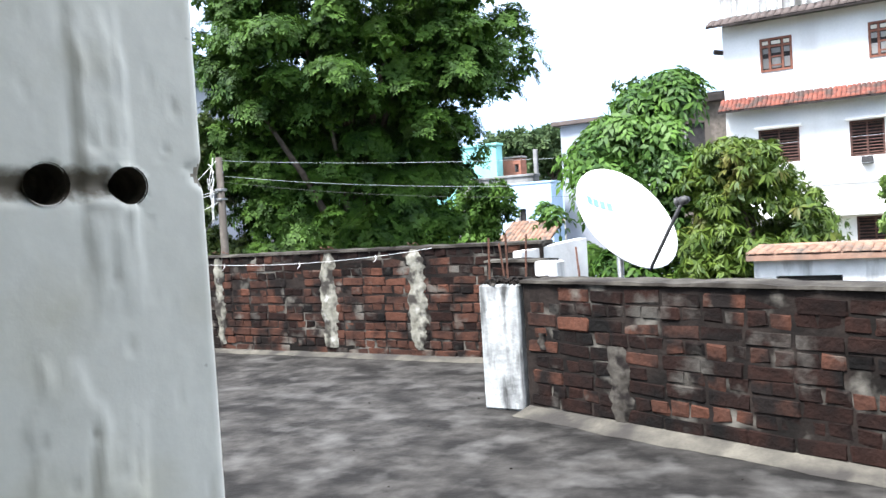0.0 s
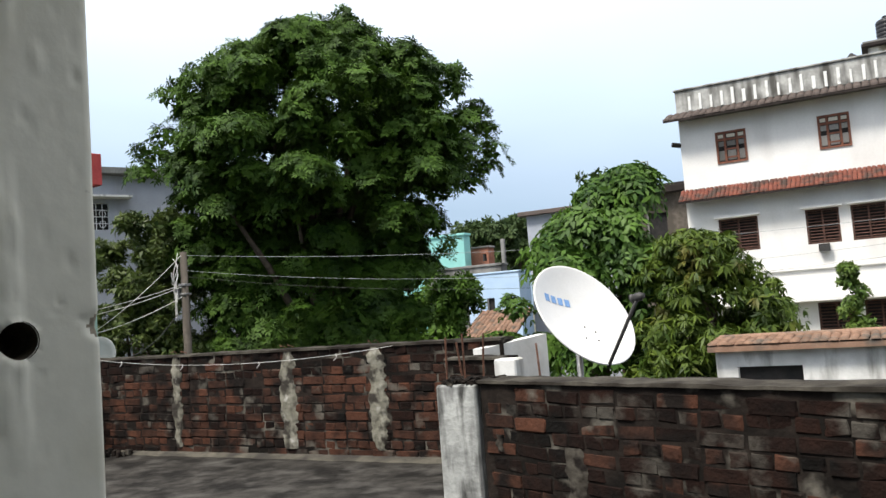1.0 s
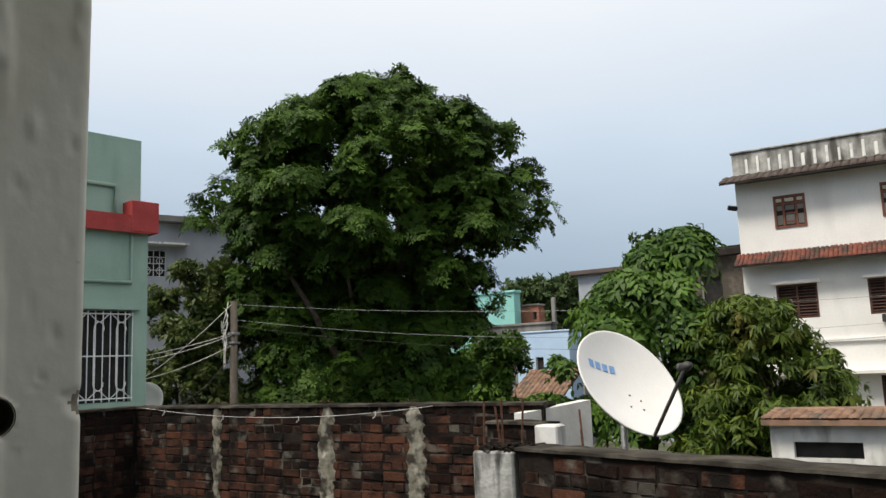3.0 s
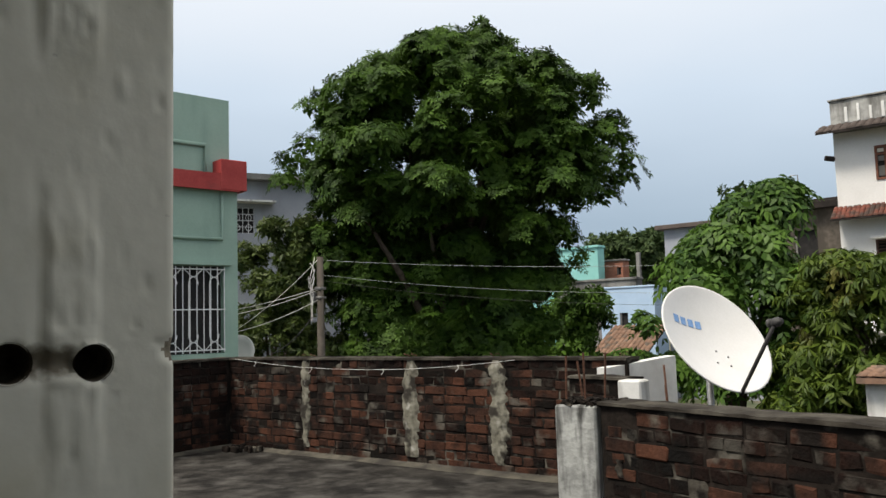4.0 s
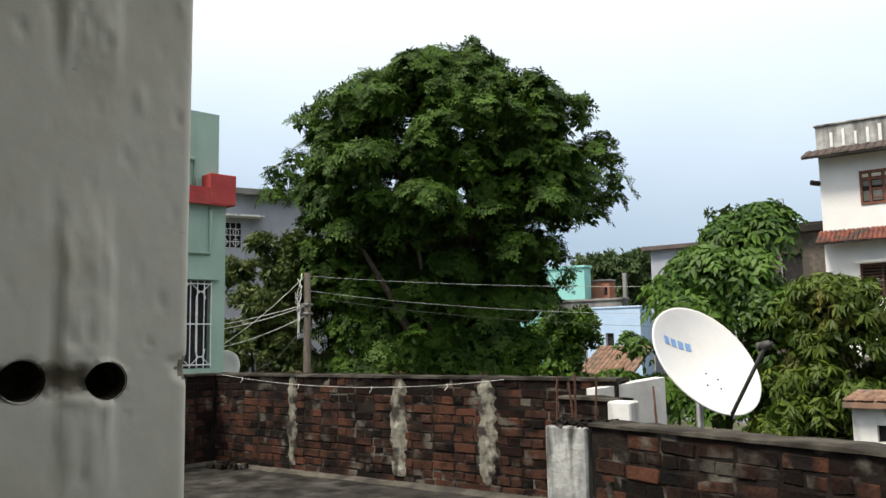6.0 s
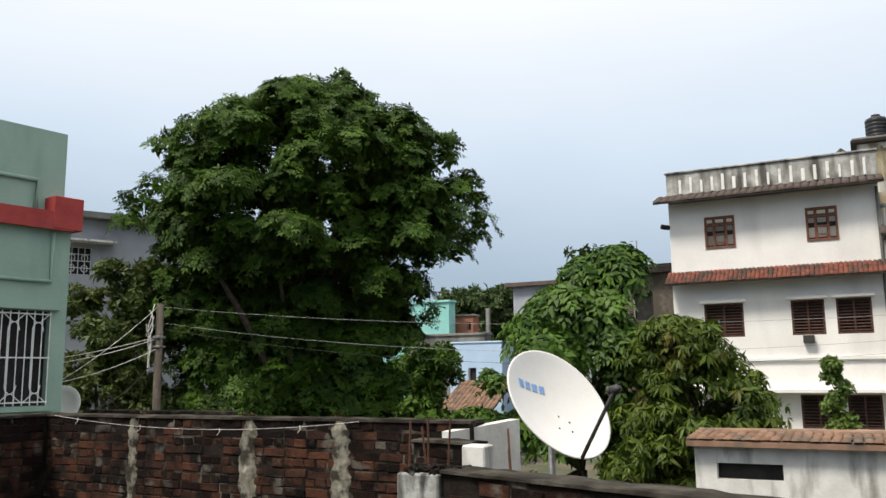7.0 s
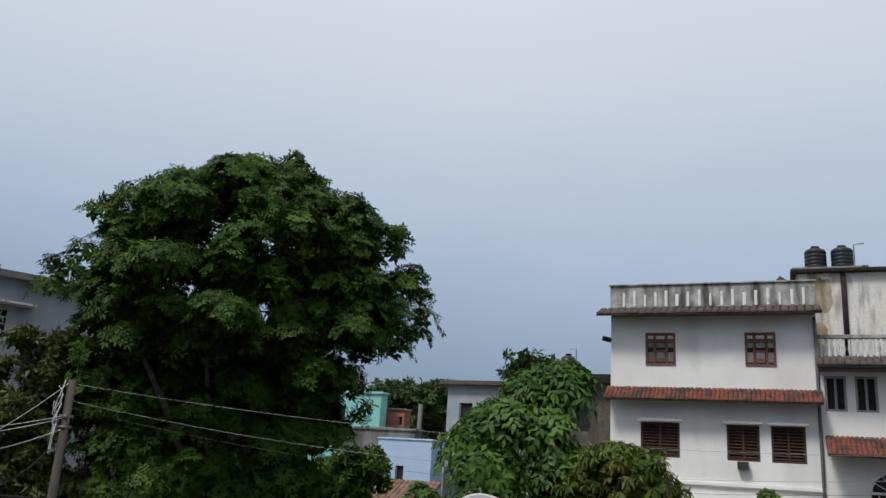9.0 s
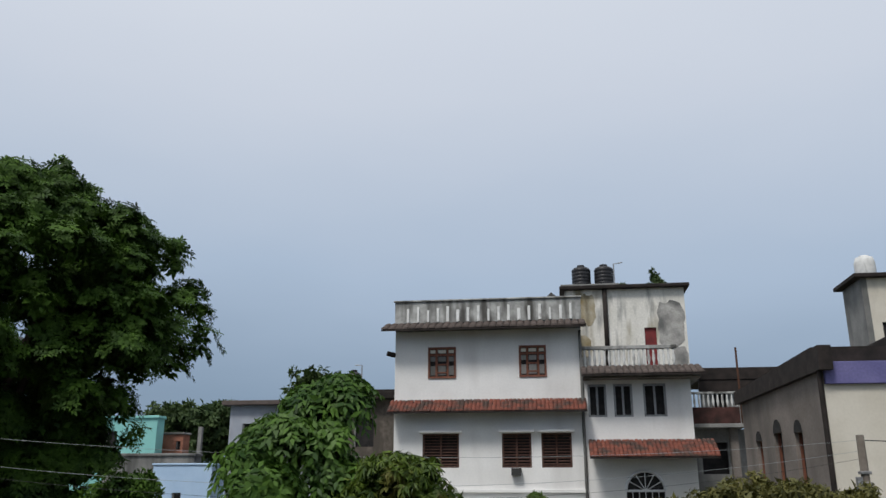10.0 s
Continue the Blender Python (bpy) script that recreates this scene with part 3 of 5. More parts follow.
floor = part("floor", Build().box(-7.9, 3.2, -2.8, 7.2, -.18, 0), M_FLOOR)
tagged(floor, "stained grey concrete terrace floor", "floor", kind="structure")
tagged(part("wall_below", Build().wall(-7.85, 3.15, GROUND, -.181, .25, [(-6.5, -5.3, -2.2, -.9), (-2.5, -1.3, -2.2, -.9)], Matrix.Translation((0, 6.9, 0))), M_CEMENT), "plain cement wall under the terrace", "wall", kind="structure")
tagged(part("wall_below_side", Build().box(2.95, 3.15, -2.75, 6.89, GROUND, -.181), M_CEMENT), "plain cement side wall under the terrace", "wall", kind="structure")
tagged(part("wall_below_west", Build().box(-7.85, -7.65, -2.75, 6.89, GROUND, -.181), M_CEMENT), "plain cement side wall under the terrace", "wall", kind="structure")

COURSE, BL, BH = 0.082, 0.240, 0.0775


def brick_meshes(length, seed, mt, count=6):
    """A few worn bricks: chamfered boxes with knocked corners; the front lies at y = 0."""
    g = random.Random(seed)
    out = []
    for _ in range(count):
        q = Build().box(-length / 2, length / 2, 0, .06, 0, BH, None, .010)
        q.v = [(x + g.uniform(-.008, .008), y + g.uniform(-.004, .006), z + g.uniform(-.007, .007)) for x, y, z in q.v]
        out.append(q.mesh("brick", mt))
    return out


STRETCH, HEAD = brick_meshes(BL - .007, 3, M_BRICK), brick_meshes(.1135, 4, M_BRICK)
STRETCH_DARK, HEAD_DARK = brick_meshes(BL - .007, 3, M_SOOTSHADE), brick_meshes(.1135, 4, M_SOOTSHADE)


def brick_wall(name, label, p, d, length, height, thick, courses, z0=0.0, cover=None, seed=1):
    """A rough wall of bricks on a mortar core. p: start of its face on the floor; d: its way; the face looks to the right of d... cover: stretch with bricks as parts."""
    m = along((*p, 0), d)
    core = part(name, Build().box(0, length, .007, thick, z0, height - .001, m), M_MORTAR)
    tagged(core, label, "wall", kind="structure")
    return core, m, (cover or (0, length)), courses, z0, seed


def lay_bricks(core, m, cover, courses, z0, seed, dark_share=.22):
    g = random.Random(seed)
    for c in range(courses):
        wav = g.uniform(0, 6)
        header = c % 2 == 1
        step = .118 if header else .24
        x = cover[0] + (.03 if header else .0) + g.uniform(0, .03)
        while x + step * .95 < cover[1]:
            if g.random() > .025:
                sooty = g.random() < (.85 if c >= courses - 2 else .45 if c == courses - 3 else dark_share)
                ob = new("brick", g.choice((HEAD_DARK if sooty else HEAD) if header else (STRETCH_DARK if sooty else STRETCH)))
                ob.parent = core
                ob.matrix_basis = m @ Matrix.Translation((x + step / 2 + g.uniform(-.006, .006), g.uniform(-.006, .004), z0 + c * COURSE + .008 + .006 * math.sin(x * 2.1 + wav) + g.uniform(-.006, .006))) @ Matrix.Rotation(g.uniform(-.02, .02), 4, "Y")
            x += step


# the far parapet, the return at its end, the nearer parapet and the low stub between them
FAR = brick_wall("wall_far", "sooty red brick parapet with whitish cement smears", (-7.55, 6.0), (1, 0), 4.95, .985, .24, 12, seed=5)
WEST = brick_wall("wall_west", "sooty red brick parapet at the terrace's side", (-7.55, 1.2), (0, 1), 5.03, .985, .24, 12, cover=(2.6, 4.78), seed=6)
ND = Vector((.945, -.327, 0))
NEAR = brick_wall("wall_near", "dark weathered red brick parapet beside a whitewashed pillar", (-2.06, 4.45), ND[:2], 4.4, .803, .23, 9, z0=.03, cover=(.02, 3.4), seed=7)
STUB = brick_wall("wall_stub", "low dark brick wall with a whitewashed end", (-2.98, 5.74), (.96, -.27), .58, .86, .2, 10, seed=8)


def coping(name, m, length, y0, y1, z, seed, mt=M_COPING, lift=.02):
    """An uneven cement cap on a wall."""
    g = random.Random(seed)
    n = max(4, int(length / .09))
    vs, fs = [], []
    for i in range(n + 1):
        x = length * i / n
        a, c = g.uniform(-.012, .008), g.uniform(-.006, .006)
        vs += [m @ Vector(q) for q in ((x, y0 + a, z), (x, y0 + a + .006, z + lift + c), (x, (y0 + y1) / 2, z + lift + .008 + c), (x, y1, z + lift + c), (x, y1, z))]
    for i in range(n):
        fs += [(i * 5 + k, i * 5 + 5 + k, i * 5 + 6 + k, i * 5 + 1 + k) for k in range(4)]
    fs += [(0, 1, 2, 3, 4), tuple(n * 5 + k for k in (4, 3, 2, 1, 0))]
    return tagged(part(name, Build().add(vs, fs), mt), "uneven grey cement cap on the brick parapet", "coping", kind="structure")


coping("coping_far", FAR[1], 4.95, -.014, .25, .985, 1)
coping("coping_west", WEST[1], 5.03, -.014, .25, .985, 2)
coping("coping_near", NEAR[1], 4.4, -.016, .26, .803, 3, lift=.017)
coping("coping_stub", STUB[1], .58, -.02, .21, .86, 4)


def fillet(name, m, length, w, h, seed):
    """A cement haunch where the floor meets a wall, with a wavering edge."""
    g = random.Random(seed)
    n = max(6, int(length / .12))
    vs, fs = [], []
    a = 0
    for i in range(n + 1):
        a = a * .7 + g.uniform(-.02, .02)
        x = length * i / n
        vs += [m @ Vector(q) for q in ((x, -w + a, .003), (x, -w * .45 + a * .6, h * .55), (x, .012, h))]
    for i in range(n):
        fs += [(i * 3 + k, i * 3 + 3 + k, i * 3 + 4 + k, i * 3 + 1 + k) for k in range(2)]
    return tagged(part(name, Build().add(vs, fs), M_FILLET, smooth=True), "pale cement haunch along the foot of the wall", "skirting", kind="structure")


fillet("skirting_far", FAR[1], 4.95, .10, .035, 1)
fillet("skirting_west", WEST[1], 4.78, .09, .035, 2)
fillet("skirting_near", NEAR[1], 4.4, .15, .04, 3)


def smear(parent, m, x, w, z0, z1, seed, mt=M_SMEAR):
    """A rough upright band of cement on the bricks."""
    g = random.Random(seed)
    n = max(5, int((z1 - z0) / .032))
    vs, fs = [], []
    a = c = 0.0
    for i in range(n + 1):
        z = z0 + (z1 - z0) * i / n
        a, c = a * .4 + g.uniform(-.024, .024), c * .4 + g.uniform(-.024, .024)
        taper = min(1, .55 + min(i, n - i) / 6)
        l, r = w / 2 * taper + a, w / 2 * taper + c
        d = .0092 + .0012 * math.sin(i * .9 + seed)
        vs += [m @ Vector(q) for q in ((x - l, .012, z), (x - l * .72, -d, z), (x + g.uniform(-.02, .02), -d - g.uniform(-.001, .002), z), (x + r * .72, -d, z), (x + r, .012, z))]
    for i in range(n):
        fs += [(i * 5 + k, i * 5 + 1 + k, i * 5 + 6 + k, i * 5 + 5 + k) for k in range(4)]
    return part("cement_band", Build().add(vs, fs), mt, parent, "rough pale cement band", smooth=True)


for x, w, s in ((1.27, .13, 1), (2.72, .2, 2), (3.72, .19, 3)):
    smear(FAR[0], FAR[1], x, w, .08, .985, s)
for x, w, z0, z1, k in ((.70, .15, .04, .46, 11), (.14, .10, .40, .5, 13)):
    smear(NEAR[0], NEAR[1], x, w, z0, z1, k, M_GREYSMEAR)

# white plastered return wall and the white end of the stub
wr = part("wall_return", Build().prism([(0, 0), (.68, 0), (.68, 1.0), (0, .93)], along((-2.71, 5.85, 0), (.49, .87)), .12), M_WHITEWALL)
tagged(wr, "white plastered end wall of the parapet", "wall", kind="structure")
tagged(part("wall_stub_end", Build().box(-2.43, -2.25, 5.46, 5.62, 0, .87, None, .012), M_WHITEWALL), "white plastered block at the end of the low wall", "wall", kind="structure")

# the unfinished pillar with its bars
p = thing("pillar", "whitewashed square pillar with rough concrete top and rusty bars", "pillar", at=(-2.22, 4.58, 0))
part("shaft", Build().box(-2.365, -2.085, 4.44, 4.72, 0, .795, None, .012), M_LIME, p)
q = Build()
g = random.Random(14)
for _ in range(90):
    x, y, r = g.uniform(-2.34, -1.98), g.uniform(4.46, 4.7), g.uniform(.010, .026)
    q.box(x - r, x + r, y - r, y + r, .785, .80 + r * g.uniform(.6, 1.3), None, r * .4)
g = random.Random(4)
q.v = [(x + g.uniform(-.015, .015), y + g.uniform(-.015, .015), z + g.uniform(-.006, .012)) for x, y, z in q.v]
part("rough_top", q, M_MORTAR, p, "crumbling dark concrete top")
for x, y, h, lean in ((-2.31, 4.5, .29, .01), (-2.28, 4.66, .25, -.03), (-2.18, 4.5, .31, .0), (-2.13, 4.66, .3, .02)):
    part("bar", Build().tube([(x, y, .78), (x + lean * .4, y, .78 + h * .5), (x + lean, y, .8 + h)], .007, 6), M_RUST, p, "rusty reinforcing bar")

# ---- doorway at the camera ----
CORNER, JD = Vector((-.651, .583, 0)), Vector((-.29, -.957, 0)).normalized()
JN = Vector((.957, -.29, 0)).normalized()


def jamb_wall():
    """The plastered wall beside the doorway: a lumpy face with two pipe holes that go into it."""
    holes = ((.093, 1.271, .0215), (.18, 1.274, .0225))
    zs, us = [], []
    z = 0.0
    while z < 2.9:
        zs.append(z)
        z += .004 if 1.225 < z < 1.315 else .009
    u = 0.0
    while u < 1.5:
        us.append(u)
        u += .005 if u < .3 else (.02 if u < .5 else .08)
    zs.append(2.9)
    us.append(1.5)
    bm = bmesh.new()
    grid = {}
    for i, u in enumerate(us):
        for j, z in enumerate(zs):
            uu, zz = u, z
            for hu, hz, r in holes:
                d = math.hypot(uu - hu, zz - hz)
                if r * .72 < d < r * 1.28:
                    uu, zz = hu + (uu - hu) * r / d, hz + (zz - hz) * r / d
            h = .0022 * noise.noise((u * 5, z * 2.2, 1.7)) + .0008 * noise.noise((u * 24, z * 15, 4.1)) + .0003 * noise.noise((u * 60, z * 44, 9.1))
            # a strip of rougher, thicker plaster runs up the face, with a broken edge
            ridge = .125 + .012 * math.sin(z * 3.1 + 1) + .012 * noise.noise((z * 5, 2.2, 0)) + .005 * noise.noise((z * 31, 6.2, 0))
            across = (u - ridge) / (.030 + .012 * noise.noise((z * 3.3, 1.1, 7)))
            strip = min(1, max(0, (1 - abs(across)) * 5)) * min(1, max(0, .75 + 1.6 * noise.noise((z * 4.2, 8.0, 1))))
            h += .006 * strip + strip * .0034 * noise.noise((u * 95, z * 60, 2.4))
            h -= .006 * math.exp(-((across - 1.15) / .16) ** 2) * max(0, .1 + noise.noise((z * 8, 3.0, 5)))
            flake = noise.noise((u * 8, z * 3.0, 3.3)) + .25 * noise.noise((u * 40, z * 30, 5.3))
            h += .0028 * min(1, max(0, (flake - .22) * 22))
            pit = noise.noise((u * 70, z * 62, 6.6))
            h -= .02 * max(0, pit - .55)
            if .1 < u < .4 and abs(z - 1.271) < .02:
                h -= .012 * (1 - abs(z - 1.271) / .02)
            dn = math.hypot(u, z - 1.283)
            if dn < .02:
                h -= .014 * (1 - dn / .02)
            if u == 0:
                h = min(h, .002) - .004
            grid[i, j] = bm.verts.new(CORNER + JD * uu + JN * h + Vector((0, 0, zz)))
    for i in range(len(us) - 1):
        for j in range(len(zs) - 1):
            cu, cz = (us[i] + us[i + 1]) / 2, (zs[j] + zs[j + 1]) / 2
            if any(math.hypot(cu - hu, cz - hz) < r * .96 for hu, hz, r in holes):
                continue
            fc = bm.faces.new((grid[i, j], grid[i, j + 1], grid[i + 1, j + 1], grid[i + 1, j]))
            if math.hypot(cu, cz - 1.283) < .013:
                fc.material_index = 1
    # outer end face and the rest of the thickness
    away = -JN * .24
    rims = [grid[0, j] for j in range(len(zs))]
    back = [bm.verts.new(q.co + away + JD * -.0) for q in rims]
    for j in range(len(zs) - 1):
        bm.faces.new((rims[j], back[j], back[j + 1], rims[j + 1]))
    me = bpy.data.meshes.new("wall_entrance")
    bm.normal_update()
    bm.to_mesh(me)
    bm.free()
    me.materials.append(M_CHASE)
    me.materials.append(M_NOTCH)
    me.polygons.foreach_set("use_smooth", [True] * len(me.polygons))
    w = tagged(new("wall_entrance", me), "lumpy pale plastered wall with two round pipe holes", "wall", kind="structure")
    for hu, hz, r in holes:
        e = CORNER + JD * hu + Vector((0, 0, hz)) + JN * .004
        k = 18
        ax = Vector((0, 0, 1))
        vs = [e + (JD * math.cos(6.28318 * i / k) + ax * math.sin(6.28318 * i / k)) * r * s - JN * d for s, d in ((1.07, .002), (1.0, .008), (.97, .11)) for i in range(k)]
        fs = [(a * k + i, a * k + (i + 1) % k, (a + 1) * k + (i + 1) % k, (a + 1) * k + i) for a in (0, 1) for i in range(k)] + [tuple(2 * k + i for i in range(k))]
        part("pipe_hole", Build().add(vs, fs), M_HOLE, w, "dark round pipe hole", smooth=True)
    return w


jamb_wall()
tagged(part("wall_entrance_back", Build().box(0, 1.5, .012, .24, 0, 2.9, Matrix.Translation(CORNER - JN * .12) @ Matrix.Rotation(math.atan2(JD.y, JD.x), 4, "Z") @ Matrix.Translation((.004, -.252, 0))), M_JAMB), "back of the plastered doorway wall", "wall", kind="structure")
# slab and two walls out of view, added to keep the jamb shaded
tagged(part("ceiling", Build().box(-1.3, 2.4, -2.5, .2, 2.9, 3.05), M_CEMENT), "unseen cement slab added over the doorway for shade", "ceiling", kind="structure")
tagged(part("wall_behind", Build().box(-1.3, 2.4, -2.75, -2.5, 0, 3.05), M_JAMB), "unseen plain wall added behind the doorway for shade", "wall", kind="structure")
tagged(part("wall_beside", Build().box(2.15, 2.4, -2.499, -.6, 0, 2.899), M_JAMB), "unseen plain wall added beside the doorway for shade", "wall", kind="structure")

# ---- line and hooks along the far parapet ----
b = Build().tube(sag((-7.3, 5.9, 1.0), (-3.6, 5.93, .99), .1, 20), .0019, 5)
tagged(part("washing_line", b, M_CABLE), "thin pale line hung slack along the brick parapet", "line")
g = random.Random(9)
for x in (-6.32, -6.2, -4.9, -4.8, -3.92, -3.82):
    ob = part("wire_stub", Build().tube([(x, 6.08, .99), (x + g.uniform(-.02, .02), 6.07, 1.02), (x + g.uniform(-.04, .04), 6.04, 1.045), (x + g.uniform(-.05, .05), 6.02, 1.03)], .004, 5), M_RUST)
    tagged(ob, "bent rusty wire end in the parapet's top", "wire end", "wire ends on the parapet")
for x in (-6.98, -6.1, -5.1, -4.2):
    t = (x + 7.3) / 3.7
    z = 1.0 - .01 * t - .1 * 4 * t * (1 - t)
    ob = part("line_clip", Build().tube([(x, 5.92, z + .01), (x + .02, 5.905, z - .02), (x - .01, 5.90, z - .05)], .003, 5), M_CABLE)
    tagged(ob, "bit of pale string tied to the line", "string", "strings on the line")
ob = part("rubble", Build(), M_MORTAR)
g = random.Random(21)
b = Build()
for _ in range(26):
    x, y, r = g.uniform(-7.3, -6.9), g.uniform(5.7, 5.95), g.uniform(.008, .03)
    b.box(x - r, x + r, y - r * .8, y + r * .8, 0, r * 1.3 + .03, None, r * .3)
for _ in range(60):
    x, y, r = g.uniform(-7, 0.5), g.uniform(2.5, 5.9), g.uniform(.002, .006)
    if y < 4.2 - .346 * (x + 2.06) or x < -2.5:
        b.box(x - r, x + r, y - r, y + r, 0, r, None, r * .3)
ob.data = b.mesh("rubble", M_MORTAR)
tagged(ob, "crumbs of mortar and grit on the terrace floor", "rubble", kind="stuff")


# ---- satellite dish ----
def dish(name, c, n, up, rad, label, arm=True):
    n = Vector(n).normalized()
    u = (Vector(up) - n * n.dot(Vector(up))).normalized()
    s = u.cross(n)
    m = Matrix((( s.x, u.x, n.x, c[0]), (s.y, u.y, n.y, c[1]), (s.z, u.z, n.z, c[2]), (0, 0, 0, 1)))
    return m


DM = dish("d", (-1.8, 5.8, 1.16), (.761, -.342, .549), (0, 0, 1), .46, "")
d = thing("satellite_dish", "white satellite dish with faded blue print on a steel mast", "satellite dish", at=(-1.86, 5.86, 0))
R = .44
prof = [(R * k / 10, .1 * (k / 10) ** 2 - .1) for k in range(1, 11)]
prof = [(.004, -.1)] + prof + [(R + .012, .004), (R + .014, -.006), (R + .004, -.012)] + [(R * k / 10, .1 * (k / 10) ** 2 - .112) for k in range(9, 0, -1)]
part("reflector", Build().lathe(prof, DM, 48), M_DISH, d, smooth=True)
RT, UP, TW = Vector((.944, .33, 0)), Vector((0, 0, 1)), Vector((.33, -.944, 0))
inv = DM.to_3x3().inverted()
at0 = inv @ (RT * -.16 + UP * .15 + TW * .024)
wd = (inv @ (RT * .208 - UP * .049 - TW * .173)).normalized()
hd = Vector((-wd.y, wd.x, 0))
for i in range(4):
    o = at0 + wd * (i - 1.5) * .072
    o.z = 0
    depth = lambda q: .1 * (q.length / R) ** 2 - .1 + .004
    cs = [o - wd * .024 - hd * .03, o + wd * .024 - hd * .03, o + wd * .024 + hd * .03, o - wd * .024 + hd * .03]
    vs = [DM @ Vector((q.x, q.y, depth(Vector((q.x, q.y, 0))))) for q in cs] + [DM @ Vector((q.x, q.y, depth(Vector((q.x, q.y, 0))) - .003)) for q in cs]
    part("print", Build().add(vs, [(0, 1, 2, 3), (7, 6, 5, 4), (0, 4, 5, 1), (1, 5, 6, 2), (2, 6, 7, 3), (3, 7, 4, 0)]), M_LOGO, d, "faded blue printed mark")
for q in ((.03, -.06), (-.03, -.16), (.1, -.12), (.07, -.2)):
    k = Vector((q[0], q[1], 0))
    part("bolt", Build().lathe([(.0065, -.004), (.0065, .003), (.003, .005)], DM @ Matrix.Translation((k.x, k.y, .1 * (k.length / R) ** 2 - .098)), 8), M_BLACKIRON, d)
low = DM @ Vector((-.06, -R * .97, 0))
low.z = max(low.z, .8)
lnb = DM @ Vector((.07, -.17, .43))
part("feed_arm", Build().tube([low - Vector((0, 0, .03)), low.lerp(lnb, .9), lnb], .014, 8), M_BLACKIRON, d, "dark steel feed arm", smooth=True)
ldir = (DM.translation - lnb).normalized()
lm = look(lnb, DM.translation)
feed = part("feed_head", Build().lathe([(.02, -.035), (.03, -.03), (.032, .02), (.024, .03), (.02, .045)], lm, 14), M_BLACKIRON, d, "dark feed head", smooth=True)
part("horn_cap", Build().lathe([(.026, 0), (.033, .004), (.033, .022), (.02, .028)], lm @ Matrix.Translation((0, 0, -.06)), 14), M_BLACKIRON, feed, smooth=True)
bk = DM @ Vector((0, -.08, -.12))
part("bracket", Build().tube([bk, bk - Vector((.761, -.342, .549)) * .1, (-1.9, 5.87, .9)], .028, 8), M_GALV, d, smooth=True)
part("mast", Build().tube([(-1.9, 5.87, 0), (-1.9, 5.87, .5), (-1.9, 5.87, .98)], .025, 10), M_GALV, d, "steel mast", smooth=True)
part("base_plate", Build().box(-2.02, -1.78, 5.75, 5.99, 0, .012, None, .004), M_GALV, d)
for e in ((-1.7, 5.62), (-1.62, 6.05)):
    part("brace", Build().tube([(e[0], e[1], 0), (-1.88, 5.86, .62)], .011, 6), M_GALV, d)
# rods leaning by the white return wall
for a, c in (((-2.16, 5.8, .0), (-2.42, 6.3, .93)), ((-2.08, 5.6, 0), (-2.27, 5.95, .8))):
    tagged(part("rod", Build().tube([a, c], .009, 6), M_RUST), "thin rusty rod leaning on the white wall", "rod", "leaning rods")
tagged(part("plank", Build().box(0, 2.0, -.05, .05, 0, .03, along((-2.1, 6.55, .50), (.93, -.37)), .004), M_DARKEAVE), "weathered brown plank behind the parapet", "plank")
for x, y in ((-1.7, 6.38), (-.5, 5.913)):
    tagged(part("plank_post", Build().box(x - .03, x + .03, y - .03, y + .03, 0, .5, None, .004), M_OLDTILE), "short brown post under the plank", "post", "plank posts")

# ---- terracotta parapet and small dish behind the far wall ----
tp = thing("neighbour_roof", "terracotta painted parapet with a pale cement top", "roof", at=(-11, 11.6, GROUND))
part("wall", Build().box(-13.6, -10.05, 11.5, 11.75, GROUND, .70), M_TERRA, tp)
part("cap", Build().box(-13.65, -10.0, 11.44, 11.8, .701, .76, None, .01), M_COPING, tp)
part("roof_slab", Build().box(-13.6, -10.05, 11.751, 12.6, .2, .35), M_CEMENT, tp)
sm = dish("s", (-13.45, 10.75, .88), (.45, -.85, .35), (0, 0, 1), .4, "")
sd = thing("small_dish", "plain white satellite dish beside the green house", "satellite dish", at=(-13.53, 10.95, .6))
part("reflector", Build().lathe([(.004, -.09), (.15, -.078), (.28, -.045), (.38, 0), (.39, -.008), (.28, -.058), (.15, -.09)], sm, 28), M_DISH, sd, smooth=True)
part("mast", Build().tube([(-13.53, 10.95, .6), (-13.53, 10.95, .95)], .025, 8), M_GALV, sd)
tagged(part("dish_ledge", Build().box(-14.6, -12.3, 10.5, 11.43, GROUND, .6), M_CEMENT), "cement ledge of the house behind", "ledge", kind="structure")

# ---- green house ----
GD = Vector((.19, .98, 0)).normalized()
GM = along((-11.5, 9.2, 0), GD)            # x runs along its side wall, away from the camera; y points into the house
gh = thing("green_house", "sea green house with a red band and white window grilles", "house", at=(-11.5, 9.2, GROUND))
gw = (-1.75, -.2, .95, 2.46)
part("wall", Build().wall(-6, .05, GROUND, 4.0, .25, [gw], GM), M_GREEN, gh)
part("end_wall", Build().box(-.2, .05, .251, 6, GROUND, 4.0, GM), M_GREEN, gh)
part("roof", Build().box(-6, .05, -.1, 6, 4.001, 4.08, GM), M_CEMENT, gh)
part("upper_wall", Build().box(-6, -.02, .16, 5.5, 4.081, 5.5, GM), M_GREEN, gh)
part("band", Build().box(-6, .02, -.16, -.102, 3.78, 4.08, GM), M_REDBAND, gh, "red painted band")
part("band_corner", Build().box(-.34, .16, -.17, .3, 3.8, 4.34, GM, .01), M_REDBAND, gh, "red painted corner block")
